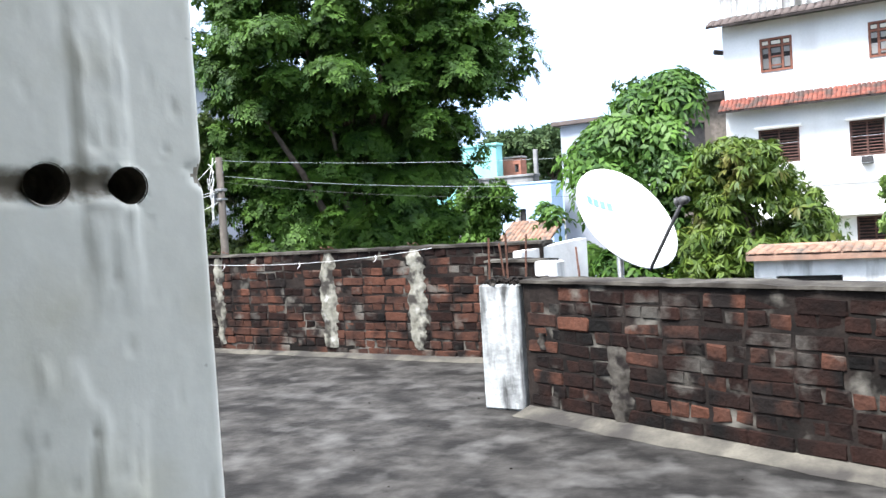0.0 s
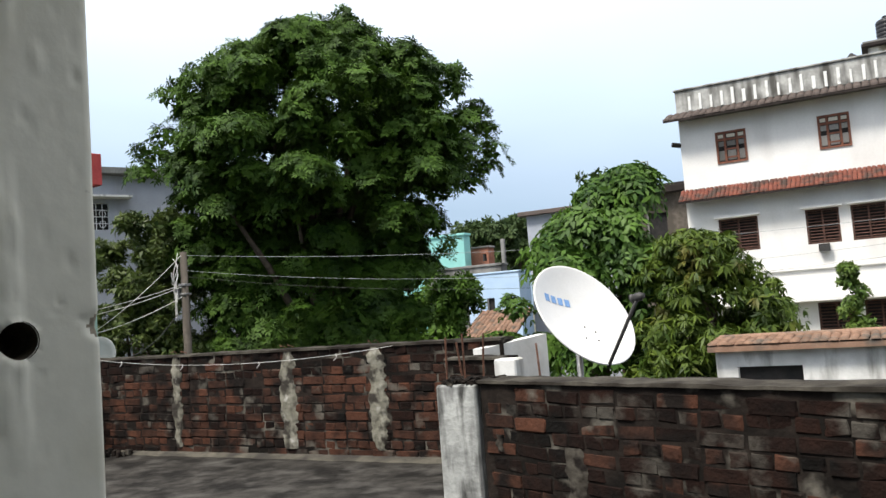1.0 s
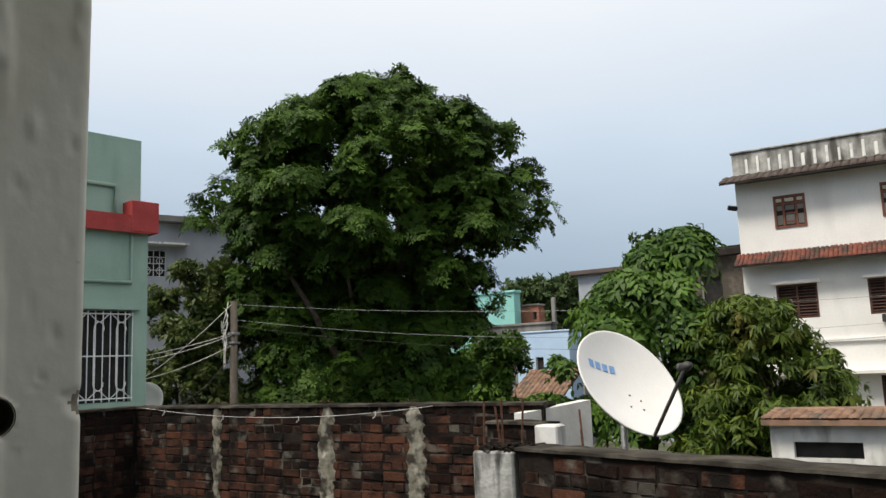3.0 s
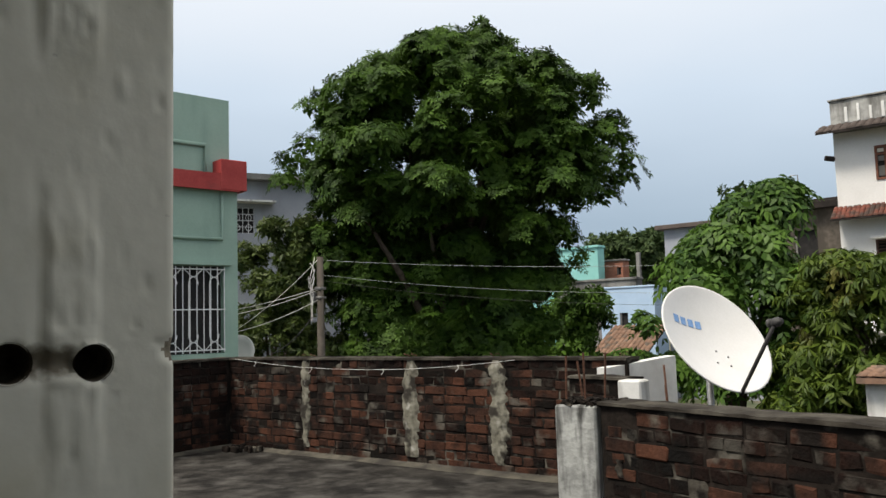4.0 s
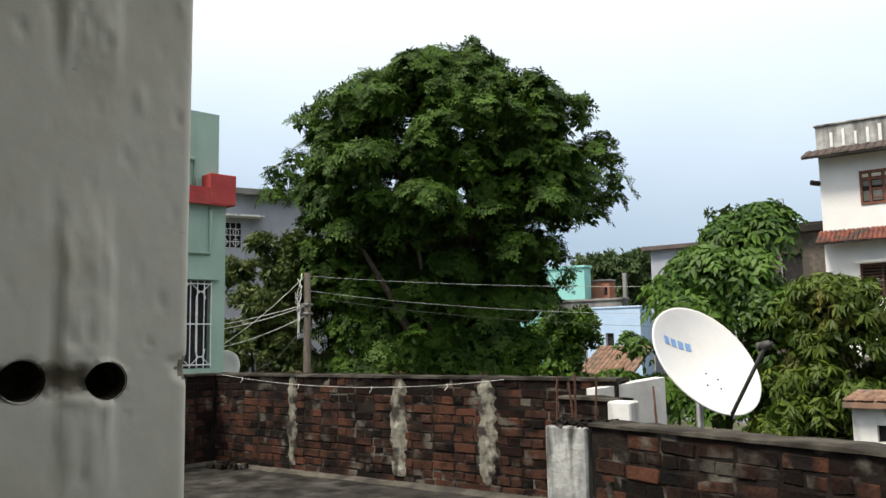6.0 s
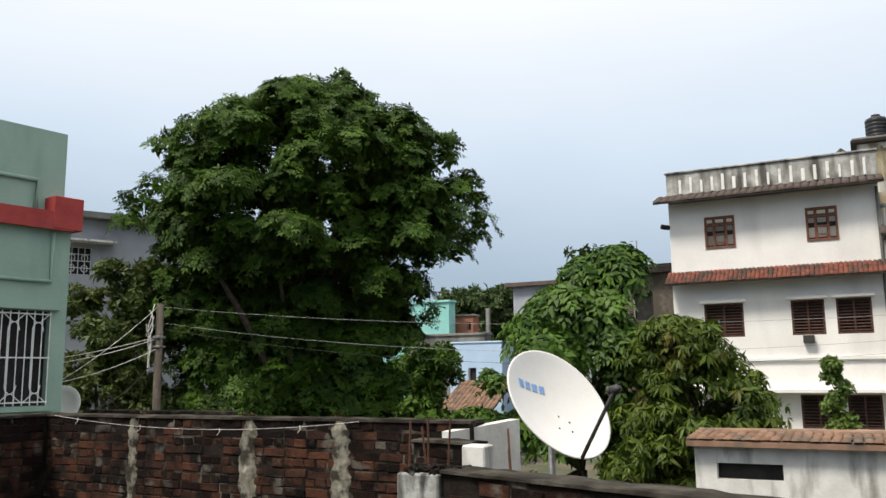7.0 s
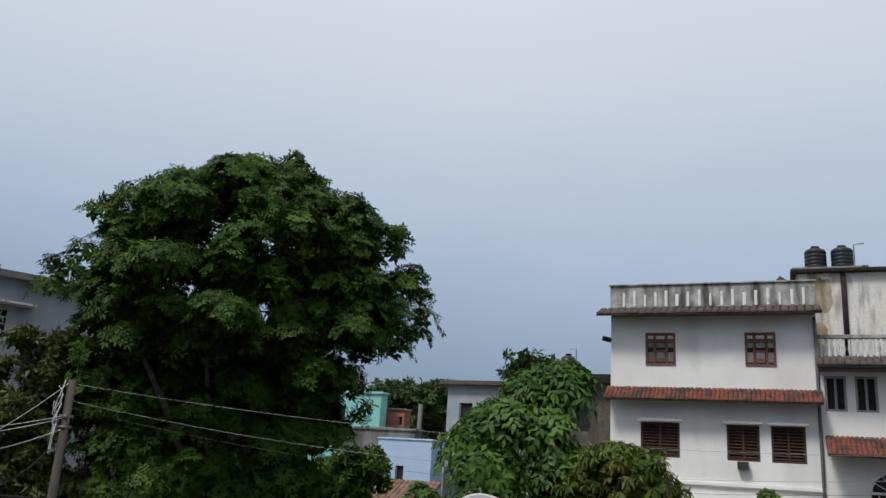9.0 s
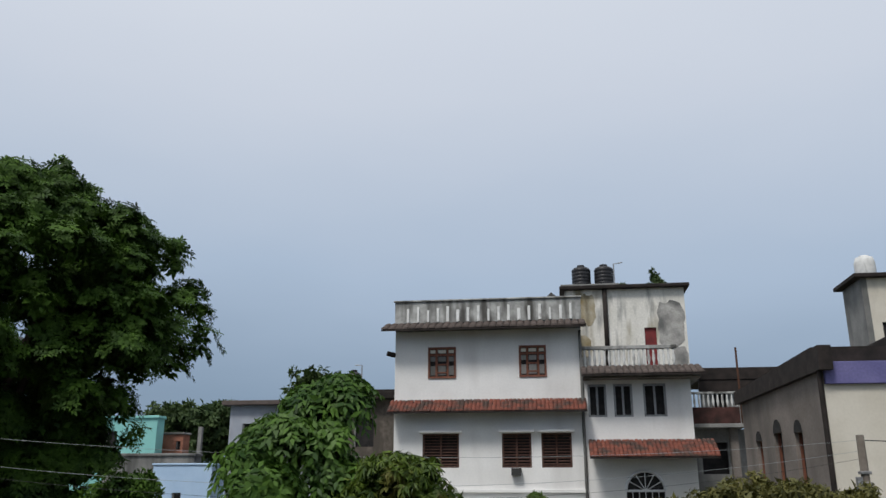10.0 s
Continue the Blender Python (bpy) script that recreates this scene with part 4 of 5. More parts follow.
for a in (((-3, -.03, 2.94), (-.26, -.03, 2.94), (-.26, -.03, 3.76)), ((-3, .13, 4.62), (-.5, .13, 4.62), (-.5, .13, 4.1))):
    part("pipe", Build().tube([GM @ Vector(q) for q in a], .035, 8), M_GREEN, gh, "green painted drain pipe", smooth=True)
part("ledge", Build().box(-2.2, -.1, -.09, .0, 2.47, 2.53, GM), M_GREEN, gh)
part("sill", Build().box(-1.85, -.1, -.09, -.003, .87, .94, GM), M_GREEN, gh)
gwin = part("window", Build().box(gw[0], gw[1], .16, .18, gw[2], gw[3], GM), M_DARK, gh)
zc0, zc1 = gw[2] + .06, gw[3] - .06
for z in (zc0, zc1, (zc0 + zc1) / 2):
    part("grille_bar", Build().tube([GM @ Vector((gw[0], -.02, z)), GM @ Vector((gw[1], -.02, z))], .011, 6), M_IRON, gwin, "white iron bar")
k = 12
for i in range(k + 1):
    x = gw[0] + .02 + (gw[1] - gw[0] - .04) * i / k
    part("grille_bar", Build().tube([GM @ Vector((x, -.02, zc0 - .05)), GM @ Vector((x, -.02, zc1 + .05))], .009, 6), M_IRON, gwin, "white iron bar")
for i in range(0, k, 3):
    x = gw[0] + .02 + (gw[1] - gw[0] - .04) * (i + 1.5) / k
    r = .085
    pts = []
    for j in range(25):
        a = 6.28318 * j / 24
        zz = (zc1 - .27 if math.sin(a) >= 0 else zc0 + .27)
        pts.append(GM @ Vector((x + r * math.cos(a), -.02, zz + r * 1.6 * math.sin(a))))
    part("grille_loop", Build().tube(pts, .009, 6), M_IRON, gwin, "white iron loop")
    for sx in (-1, 1):
        for z, w in ((zc1, -1), (zc0, 1)):
            part("grille_bar", Build().tube([GM @ Vector((x + sx * .17, -.02, z)), GM @ Vector((x + sx * .02, -.02, z + w * .14))], .008, 5), M_IRON, gwin)

# ---- grey house behind ----
YD = Vector((.44, .9, 0)).normalized()
YM = along((-22.7, 18.05, 0), YD)
yh = thing("grey_house", "blue grey painted house with a flat roof and patterned grille", "house", at=(-22.7, 18, GROUND))
yw = (-.95, .65, 4.75, 5.65)
part("wall", Build().wall(-8, 9, GROUND, 6.6, .25, [yw], YM), M_GREY, yh)
part("end_wall", Build().box(8.75, 9, .251, 7, GROUND, 6.6, YM), M_GREY, yh)
part("roof", Build().box(-8.2, 9.3, -.5, 7, 6.601, 6.8, YM), M_CEMENT, yh)
part("band", Build().box(-8, 9, -.12, -.002, 3.9, 4.05, YM), M_GREY, yh)
part("ledge", Build().box(-8, 9, -.3, -.002, .9, 1.02, YM), M_CEMENT, yh)
part("awning", Build().prism([(-1.2, 5.8), (1.3, 5.8), (1.3, 5.86), (-1.2, 5.86)], YM @ Matrix.Translation((0, -.55, 0)), .548), M_WHITEWALL, yh, "white window awning")
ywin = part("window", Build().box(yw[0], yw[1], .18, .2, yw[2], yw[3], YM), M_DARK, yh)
for i in range(9):
    x = yw[0] + (yw[1] - yw[0]) * i / 8
    part("grille_bar", Build().tube([YM @ Vector((x, .05, yw[2])), YM @ Vector((x, .05, yw[3]))], .014, 5), M_IRON, ywin)
for i in range(5):
    z = yw[2] + (yw[3] - yw[2]) * i / 4
    part("grille_bar", Build().tube([YM @ Vector((yw[0], .05, z)), YM @ Vector((yw[1], .05, z))], .014, 5), M_IRON, ywin)
for i in range(4):
    x = yw[0] + (yw[1] - yw[0]) * (i + .5) / 4
    for z in (4.95, 5.3):
        part("grille_loop", Build().tube([YM @ Vector((x + .1 * math.cos(a), .04, z + .12 * math.sin(a))) for a in [6.28318 * j / 8 for j in range(9)]], .013, 5), M_IRON, ywin)

# ---- white three-storey house ----
WM = Matrix.Translation((0, 30, 0))
wh = thing("white_house", "white three-storey house with red tiled awnings and brown windows", "house", at=(-2.4, 30, GROUND))
tops = [(-4.59, -3.56, 5.66, 6.80), (-1.27, -.29, 5.66, 6.80)]
mids = [(-4.77, -3.46, 2.52, 3.69), (-1.94, -.91, 2.52, 3.69), (-.56, .49, 2.52, 3.69)]
lows = [(-1.85, -.75, -.55, .55), (-.45, .55, -.55, .55), (-4.6, -3.5, -.55, .55)]
part("wall", Build().wall(-5.82, .98, GROUND, 7.4, .28, tops + mids + lows, WM), M_HOUSEWHITE, wh)
part("side_wall", Build().box(-5.82, -5.55, 30.281, 39, GROUND, 7.4), M_HOUSEWHITE, wh)
part("floor_slab", Build().box(-5.54, .97, 30.3, 39, 4.2, 4.4), M_CEMENT, wh)
part("roof_slab", Build().box(-5.82, .98, 30.0, 39, 7.401, 7.7), M_CEMENT, wh)
part("parapet", Build().box(-5.85, 1.02, 29.96, 30.15, 7.701, 8.52, None, .02), M_PARAPET, wh)
part("parapet_side", Build().box(-5.85, -5.66, 30.151, 39, 7.701, 8.5, None, .02), M_PARAPET, wh)
for i in range(17):
    x = -5.35 + i * .375
    part("strip", Build().box(x - .05 - .015 * math.sin(i * 5.3), x + .05 + .02 * math.sin(i * 3.1), 29.925, 29.957, 7.74, 8.26 + .08 * math.sin(i * 2.1), None, .01), M_STRIP, wh, "white plaster strip on the parapet")
part("cap", Build().box(-5.9, 1.05, 29.9, 30.2, 8.521, 8.58, None, .01), M_PARAPET, wh)
tile_roof(wh, Matrix.Translation((0, 29.95, 7.36)), -6.2, 1.15, .75, .3, M_GREYTILE, .24, 3)
tile_roof(wh, Matrix.Translation((0, 29.995, 4.42)), -5.95, 1.05, .7, .44, M_TILE, .14, 4)
for w in tops:
    window_grid(wh, WM, *w, .02, M_WOOD, "shutter")
for w in mids:
    window_grid(wh, WM, *w, .06, M_LOUVRE, "louvre")
    part("hood", Build().box(w[0] - .1, w[1] + .1, 29.72, 29.998, w[3] + .02, w[3] + .1, None, .01), M_HOUSEWHITE, wh)
for w in lows:
    window_grid(wh, WM, *w, .1, M_LOUVRE, "louvre")
part("string_course", Build().box(-5.83, .98, 29.9, 29.998, 1.68, 1.8, None, .01), M_HOUSEWHITE, wh)
part("canopy", Build().box(-5.6, .98, 29.4, 29.998, .62, .74, None, .01), M_HOUSEWHITE, wh)
part("cooler_box", Build().box(-1.62, -1.28, 29.75, 29.997, 2.25, 2.5, None, .01), M_BLACKIRON, wh, "dark box under the window")
part("bracket", Build().tube([(-6.1, 29.9, 6.6), (-5.83, 30.05, 6.55)], .09, 6), M_DARKEAVE, wh)
part("drain_pipe", Build().tube([(.93, 29.93, GROUND), (.93, 29.93, 7.3)], .05, 8), M_CEMENT, wh, smooth=True)
# its other half: balcony, tiled canopy and arched window
sl = [(1.12, 1.76, 4.22, 5.36), (2.01, 2.66, 4.22, 5.36), (3.03, 3.81, 4.22, 5.36)]
arch = (2.25, 3.54, .55, 1.75)
part("wing_wall", Build().wall(.99, 4.66, GROUND, 5.5, .28, sl + [arch], WM), M_HOUSEWHITE, wh)
part("wing_side", Build().box(4.38, 4.66, 30.281, 39, GROUND, 5.5), M_HOUSEWHITE, wh)
for w in sl:
    window_grid(wh, WM, *w, .08, M_GALV, "sliding")
aw = part("arch_window", Build().box(arch[0], arch[1], 30.14, 30.16, arch[2], arch[3]), M_DARK, wh)
cx, cz, rr = (arch[0] + arch[1]) / 2, arch[3], (arch[1] - arch[0]) / 2
part("fanlight", Build().prism([(cx + rr * math.cos(math.pi * i / 16), cz + rr * math.sin(math.pi * i / 16)) for i in range(17)], Matrix.Translation((0, 29.97, 0)), .028), M_DARK, aw)
part("frame", Build().tube([(cx + rr * math.cos(math.pi * i / 16), 29.95, cz + rr * math.sin(math.pi * i / 16)) for i in range(17)], .045, 6), M_IRON, aw)
part("frame", Build().box(arch[0], arch[1], 29.93, 29.968, cz - .04, cz + .04), M_IRON, aw)
for i in range(1, 6):
    a = math.pi * i / 6
    part("fan_bar", Build().tube([(cx, 29.955, cz), (cx + rr * math.cos(a), 29.955, cz + rr * math.sin(a))], .016, 5), M_IRON, aw)
for i in range(7):
    x = arch[0] + (arch[1] - arch[0]) * i / 6
    part("grille_bar", Build().tube([(x, 30.0, arch[2]), (x, 30.0, cz - .04)], .016, 5), M_IRON, aw)
part("wing_slab", Build().box(.99, 4.95, 29.4, 39, 5.501, 5.62), M_CEMENT, wh)
tile_roof(wh, Matrix.Translation((0, 30.0, 5.6)), .9, 5.05, .95, .36, M_GREYTILE, .2, 3)
part("balcony_base", Build().box(.99, 4.75, 30.0, 30.18, 5.621, 6.0), M_PARAPET, wh)
rail = part("balcony_rail", Build().box(.98, 4.3, 30.0, 30.16, 6.6, 6.72, None, .01), M_PARAPET, wh)
for i in range(19):
    x = 1.08 + i * .172
    part("baluster", Build().lathe([(.045, 6.001), (.03, 6.1), (.06, 6.26), (.03, 6.45), (.045, 6.6)], Matrix.Translation((x, 30.08, 0)), 8), M_WHITEWALL, rail, smooth=True)
tile_roof(wh, Matrix.Translation((0, 29.995, 2.84)), 1.06, 5.3, .9, .58, M_TILE, .14, 5)
td = (3.5, 3.95, 5.98, 7.84)
TM = Matrix.Translation((0, 32.5, 0))
part("tower_wall", Build().wall(.5, 5.1, 5.621, 9.4, .25, [td], TM), M_TOWER, wh, "mould-streaked plaster wall")
part("tower_side", Build().box(4.85, 5.1, 32.751, 37, 5.621, 9.4), M_TOWER, wh)
part("tower_side", Build().box(.5, .75, 32.751, 37, 5.621, 9.4), M_TOWER, wh)
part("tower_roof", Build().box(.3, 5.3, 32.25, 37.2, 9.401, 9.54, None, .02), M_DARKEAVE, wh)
part("door", Build().box(td[0] + .003, td[1] - .003, 32.58, 32.63, td[2], td[3] - .003), M_REDDOOR, wh, "red painted door")
def patch(x0, x1, z0, z1, mt, seed, label):
    g = random.Random(seed)
    cx, cz = (x0 + x1) / 2, (z0 + z1) / 2
    pts = []
    for i in range(28):
        a = 6.28318 * i / 28
        k = (abs(math.cos(a)) ** 4 + abs(math.sin(a)) ** 4) ** -.25 * g.uniform(.82, 1.0)
        pts.append((cx + (x1 - x0) / 2 * k * math.cos(a), cz + (z1 - z0) / 2 * k * math.sin(a)))
    part("bare_patch", Build().prism(pts, Matrix.Translation((0, 32.488, 0)), .011), mt, wh, label)


patch(3.98, 5.09, 7.0, 8.95, M_BARE, 1, "patch of bare grey cement")
patch(4.45, 5.09, 6.3, 7.1, M_BARE, 2, "patch of bare grey cement")
patch(.85, 1.7, 7.9, 9.3, M_MOULD, 3, "yellowish mould stain")
patch(.7, 1.5, 6.7, 7.6, M_MOULD, 4, "yellowish mould stain")
part("waste_pipe", Build().tube([(2.05, 32.43, 6.3), (2.05, 32.43, 9.4)], .09, 8), M_DARKEAVE, wh, "black stained waste pipe", smooth=True)
part("tank_stand", Build().box(.35, 2.65, 32.5, 33.6, 9.541, 9.66, None, .01), M_CEMENT, wh)
for x in (1.2, 2.1):
    tk = thing("water_tank", "black plastic water tank on the house roof", "water tank", "roof water tanks", at=(x, 33, 9.661))
    pr = [(.36, 9.661)]
    for i in range(5):
        z = 9.68 + i * .14
        pr += [(.38, z), (.38, z + .1), (.365, z + .12)]
    pr += [(.34, 10.4), (.2, 10.47), (.14, 10.48)]
    part("body", Build().lathe(pr, Matrix.Translation((x, 33, 0)), 20), M_TANK, tk, smooth=True)
    part("lid", Build().lathe([(.15, 10.48), (.16, 10.5), (.15, 10.55), (.05, 10.57)], Matrix.Translation((x, 33, 0)), 14), M_TANK, tk)
ob = part("tank_pipe", Build().tube([(2.5, 32.9, 9.54), (2.5, 32.9, 10.55), (2.85, 32.9, 10.6)], .025, 6), M_GALV)
tagged(ob, "thin steel pipe beside the water tanks", "pipe")
ob = part("roof_panel", Build().box(-.3, .3, -.02, .02, -.22, .22, Matrix.Translation((.05, 32.2, 8.95)) @ Matrix.Rotation(radians(40), 4, "Y") @ Matrix.Rotation(radians(-20), 4, "X"), .005), M_BLACKIRON)
tagged(ob, "dark tilted panel leaning by the parapet", "panel")
ob = part("panel_leg", Build().tube([(.1, 32.25, 7.7), (.05, 32.22, 8.95)], .03, 6), M_BLACKIRON)
tagged(ob, "dark post under the tilted panel", "post")
rp = part("roof_plant", leaf_mesh("roof_plant", [(4.15, 33, 9.72, .22), (4.12, 33, 9.95, .14), (4.05, 33, 10.2, .09), (4.35, 33, 9.66, .14)], L_FAR, 130, 6, .16, .06, .3, 1, 8), L_FAR)
tagged(rp, "dark weed sprouting on the roof's edge", "plant")
rp = part("roof_weed", leaf_mesh("roof_weed", [(2.85, 33, 9.62, .14), (2.7, 33, 9.6, .1)], L_FAR, 60, 6, .12, .05, .3, 1, 9), L_FAR)
tagged(rp, "small weed on the roof's edge", "plant")

# ---- houses to the right of the white one ----
bk = thing("balcony_house", "grey house with a balustraded balcony and dark roof", "house", at=(7, 34, GROUND))
part("wall", Build().wall(5.0, 12, GROUND, 4.1, .25, [(5.6, 6.6, 2.4, 3.6)], Matrix.Translation((0, 34.6, 0))), M_CEMENT, bk)
part("balcony_slab", Build().box(5.1, 7.15, 33.6, 36, 4.101, 4.25, None, .01), M_CEMENT, bk)
part("balcony_wall", Build().box(5.1, 7.05, 33.9, 34.05, 4.251, 4.9, None, .01), M_MAROON, bk)
rl = part("balcony_rail", Build().box(5.1, 7.05, 33.9, 34.05, 5.42, 5.5, None, .01), M_PARAPET, bk)
for i in range(11):
    part("baluster", Build().lathe([(.04, 4.9), (.03, 5.0), (.055, 5.12), (.03, 5.3), (.04, 5.42)], Matrix.Translation((5.2 + i * .178, 33.97, 0)), 8), M_WHITEWALL, rl, smooth=True)
part("pillar", Build().box(6.6, 6.9, 33.95, 34.2, GROUND, 4.1), M_DUNSHADE, bk)
part("upper_wall", Build().wall(6.0, 10.5, 4.26, 6.2, .25, [(6.4, 7.0, 4.9, 5.7)], Matrix.Translation((0, 36, 0))), M_CEMENT, bk)
part("upper_back", Build().box(6.3, 7.1, 36.1, 36.13, 4.8, 5.8), M_DARK, bk)
part("dim_room", Build().box(5.5, 6.7, 34.75, 34.78, 2.3, 3.7), M_DARK, bk)
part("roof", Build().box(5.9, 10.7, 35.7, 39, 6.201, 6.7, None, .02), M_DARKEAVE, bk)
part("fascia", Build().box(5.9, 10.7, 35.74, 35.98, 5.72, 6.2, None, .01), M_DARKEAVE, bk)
part("mast", Build().tube([(7.2, 34.3, 4.26), (7.2, 34.3, 7.3)], .04, 6), M_RUST, bk)

bh = thing("cream_house", "cream plastered house with a dark roof and violet band", "house", at=(6, 20, GROUND))
SM = along((5.66, 27, 0), Vector((6.0 - 5.66, -7, 0)))
arches = [(1.2, 1.75, 1.4, 3.1), (2.9, 3.6, 1.2, 3.2), (4.6, 5.2, 1.4, 3.1)]
# side wall's shade is put into its plaster colour, darker than the front
part("side_wall", Build().wall(0, 7.0, GROUND, 4.3, .25, arches, SM), M_DUNSHADE, bh)
for a in arches:
    aw = part("window", Build().box(a[0], a[1], .16, .18, a[2], a[3], SM), M_DARK, bh)
    c, r = (a[0] + a[1]) / 2, (a[1] - a[0]) / 2
    part("arch_head", Build().prism([(c + r * math.cos(math.pi * i / 12), a[3] + r * math.sin(math.pi * i / 12)) for i in range(13)], SM @ Matrix.Translation((0, -.012, 0)), .01), M_DARK, aw)
    part("frame", Build().box(a[0], a[0] + .06, .1, .158, a[2], a[3], SM), M_WOOD, aw)
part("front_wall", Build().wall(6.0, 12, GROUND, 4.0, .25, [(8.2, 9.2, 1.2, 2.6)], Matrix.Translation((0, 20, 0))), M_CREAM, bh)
part("front_window", Build().box(8.2, 9.2, 20.16, 20.18, 1.2, 2.6), M_DARK, bh)
part("violet_band", Build().box(6.02, 12, 19.9, 20.25, 4.001, 4.5, None, .01), M_VIOLET, bh, "violet painted band")
part("corner_pipe", Build().tube([(5.93, 20.0, GROUND), (5.93, 20.0, 4.3)], .06, 8), M_DARKEAVE, bh)
part("plinth", Build().box(6.0, 12, 19.93, 19.998, GROUND, 1.0), M_VIOLET, bh)
RS = along((5.5, 27.2, 0), Vector((.36, -7.3, 0)))
part("roof_edge", Build().prism([(0, 4.3), (7.5, 4.3), (7.5, 4.85), (6, 4.8), (2, 4.72), (0, 4.68)], RS, .3), M_DARKEAVE, bh)
part("roof", Build().box(5.9, 12, 20.3, 27, 4.51, 4.9), M_DARKEAVE, bh)
part("roof_block", Build().box(8.6, 12, 22, 27, 4.901, 5.6, None, .03), M_DARKEAVE, bh)
t2 = thing("cream_tower", "tall cream house with a grey side and flat roof", "house", at=(14.5, 38, GROUND))
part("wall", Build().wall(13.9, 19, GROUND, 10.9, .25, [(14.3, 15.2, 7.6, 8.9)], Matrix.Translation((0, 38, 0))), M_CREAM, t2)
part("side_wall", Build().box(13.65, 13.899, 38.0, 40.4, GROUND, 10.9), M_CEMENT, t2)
part("window", Build().box(14.3, 15.2, 38.15, 38.17, 7.6, 8.9), M_DARK, t2)
part("roof", Build().box(13.3, 19.3, 37.7, 40.6, 10.901, 11.08, None, .02), M_DARKEAVE, t2)
wt = thing("white_tank", "white plastic water tank on a tower roof", "water tank", at=(14.3, 39, 11.08))
part("body", Build().lathe([(.42, 11.081), (.45, 11.2), (.45, 11.85), (.38, 12.1), (.14, 12.22)], Matrix.Translation((14.3, 39, 0)), 18), M_WHITEWALL, wt, smooth=True)

# ---- tiled hut beyond the nearer parapet ----
hut = thing("tiled_hut", "low white hut with old clay roof tiles", "hut", at=(0, 10, GROUND))
part("wall", Build().wall(-1.66, 5.5, GROUND, .56, .22, [(-1.42, -.72, .16, .34)], Matrix.Translation((0, 10, 0))), M_WHITEWALL, hut)
part("side_wall", Build().box(-1.66, -1.44, 10.221, 10.9, GROUND, .56), M_WHITEWALL, hut)
part("slot", Build().box(-1.42, -.72, 10.12, 10.14, .16, .34), M_DARK, hut)
tile_roof(hut, Matrix.Translation((0, 10.7, .6)), -1.72, 3.2, .85, .04, M_OLDTILE, .1, 4, under=M_OLDTILE)
part("ridge", Build().tube([(-1.72, 10.74, .63), (1, 10.74, .64), (3.2, 10.74, .63)], .05, 8), M_OLDTILE, hut, smooth=True)

# ---- houses in the distance ----
def block(name, label, x0, x1, y0, y1, z1, wall_m, roof_m, wins=(), over=.3, rt=.2):
    h = thing(name, label, "house", at=((x0 + x1) / 2, y0, GROUND))
    part("wall", Build().wall(x0, x1, GROUND, z1, .25, list(wins), Matrix.Translation((0, y0, 0))), wall_m, h)
    part("side_wall", Build().box(x0, x0 + .25, y0 + .251, y1, GROUND, z1), wall_m, h)
    part("side_wall", Build().box(x1 - .25, x1, y0 + .251, y1, GROUND, z1), wall_m, h)
    part("roof", Build().box(x0 - over, x1 + over, y0 - over, y1, z1 + .001, z1 + rt, None, .02), roof_m, h)
    for w in wins:
        wi = part("window", Build().box(w[0], w[1], y0 + .15, y0 + .17, w[2], w[3]), M_DARK, h)
        part("frame", Build().box(w[0], w[0] + .08, y0 + .05, y0 + .148, w[2], w[3]), M_CEMENT, wi)
    return h


block("turquoise_house", "turquoise painted house with a flat roof", -30, -23.45, 47, 47.9, 5.95, M_TURQ, M_TURQ, [(-26.6, -25.9, 4.3, 5.2)], .12, .15)
block("brick_house", "unplastered brick house among trees", -24.2, -22.45, 48.5, 49.4, 5.1, M_FARBRICK, M_CEMENT, [(-22.9, -22.6, 4.2, 4.7)], .1, .12)
block("grey_shed", "grey cement shed with a flat top", -26, -20.5, 46, 46.9, 3.72, M_CEMENT, M_CEMENT, [], .1, .15)
block("blue_house", "light blue painted house below the trees", -21.15, -17.9, 42.5, 44.2, 3.08, M_BLUE, M_BLUE, [(-20.0, -19.5, .6, 1.7)], .06, .1)
sh = thing("tiled_shed", "shed with a faded orange tile roof", "shed", at=(-17, 36, GROUND))
part("wall", Build().wall(-19.0, -16.4, GROUND, -1.2, .2, [], Matrix.Translation((0, 36, 0))), M_FARBRICK, sh)
tile_roof(sh, Matrix.Translation((0, 40, -1.05)), -19.2, -16.2, 4.2, 2.0, M_OLDTILE, .24, 9)
block("brown_roof_house", "pale house with a brown flat roof behind the trees", -18.15, -13, 45, 52, 6.4, M_GREY, M_GREYTILE, [(-17.4, -16.6, 4.2, 5.4)], .4, .25)
block("dark_house", "dark weathered house with rooftop clutter", -9.2, -6.6, 36, 42, 5.6, M_POLE, M_DARKEAVE, [(-8.8, -7.9, 3.6, 4.8)], .5, .3)
block("roof_room", "small dark room on a house roof", -8.3, -6.9, 37, 41, 5.95, M_POLE, M_DARKEAVE, [], .25, .2)
ob = part("roof_pipe", Build().tube([(-8.6, 36.4, 5.9), (-8.6, 36.4, 7.2), (-8.9, 36.4, 7.2)], .03, 6), M_GALV)
tagged(ob, "thin pipe on the dark house's roof", "pipe")
tk = thing("water_tank", "black plastic water tank on a dark roof", "water tank", "roof water tanks", at=(-9.1, 37, 5.9))
part("body", Build().lathe([(.36, 5.901), (.4, 6.0), (.4, 6.7), (.3, 6.9), (.12, 7.0)], Matrix.Translation((-9.1, 37, 0)), 18), M_TANK, tk, smooth=True)
part("lid", Build().lathe([(.14, 7.0), (.15, 7.06), (.05, 7.09)], Matrix.Translation((-9.1, 37, 0)), 12), M_TANK, tk)


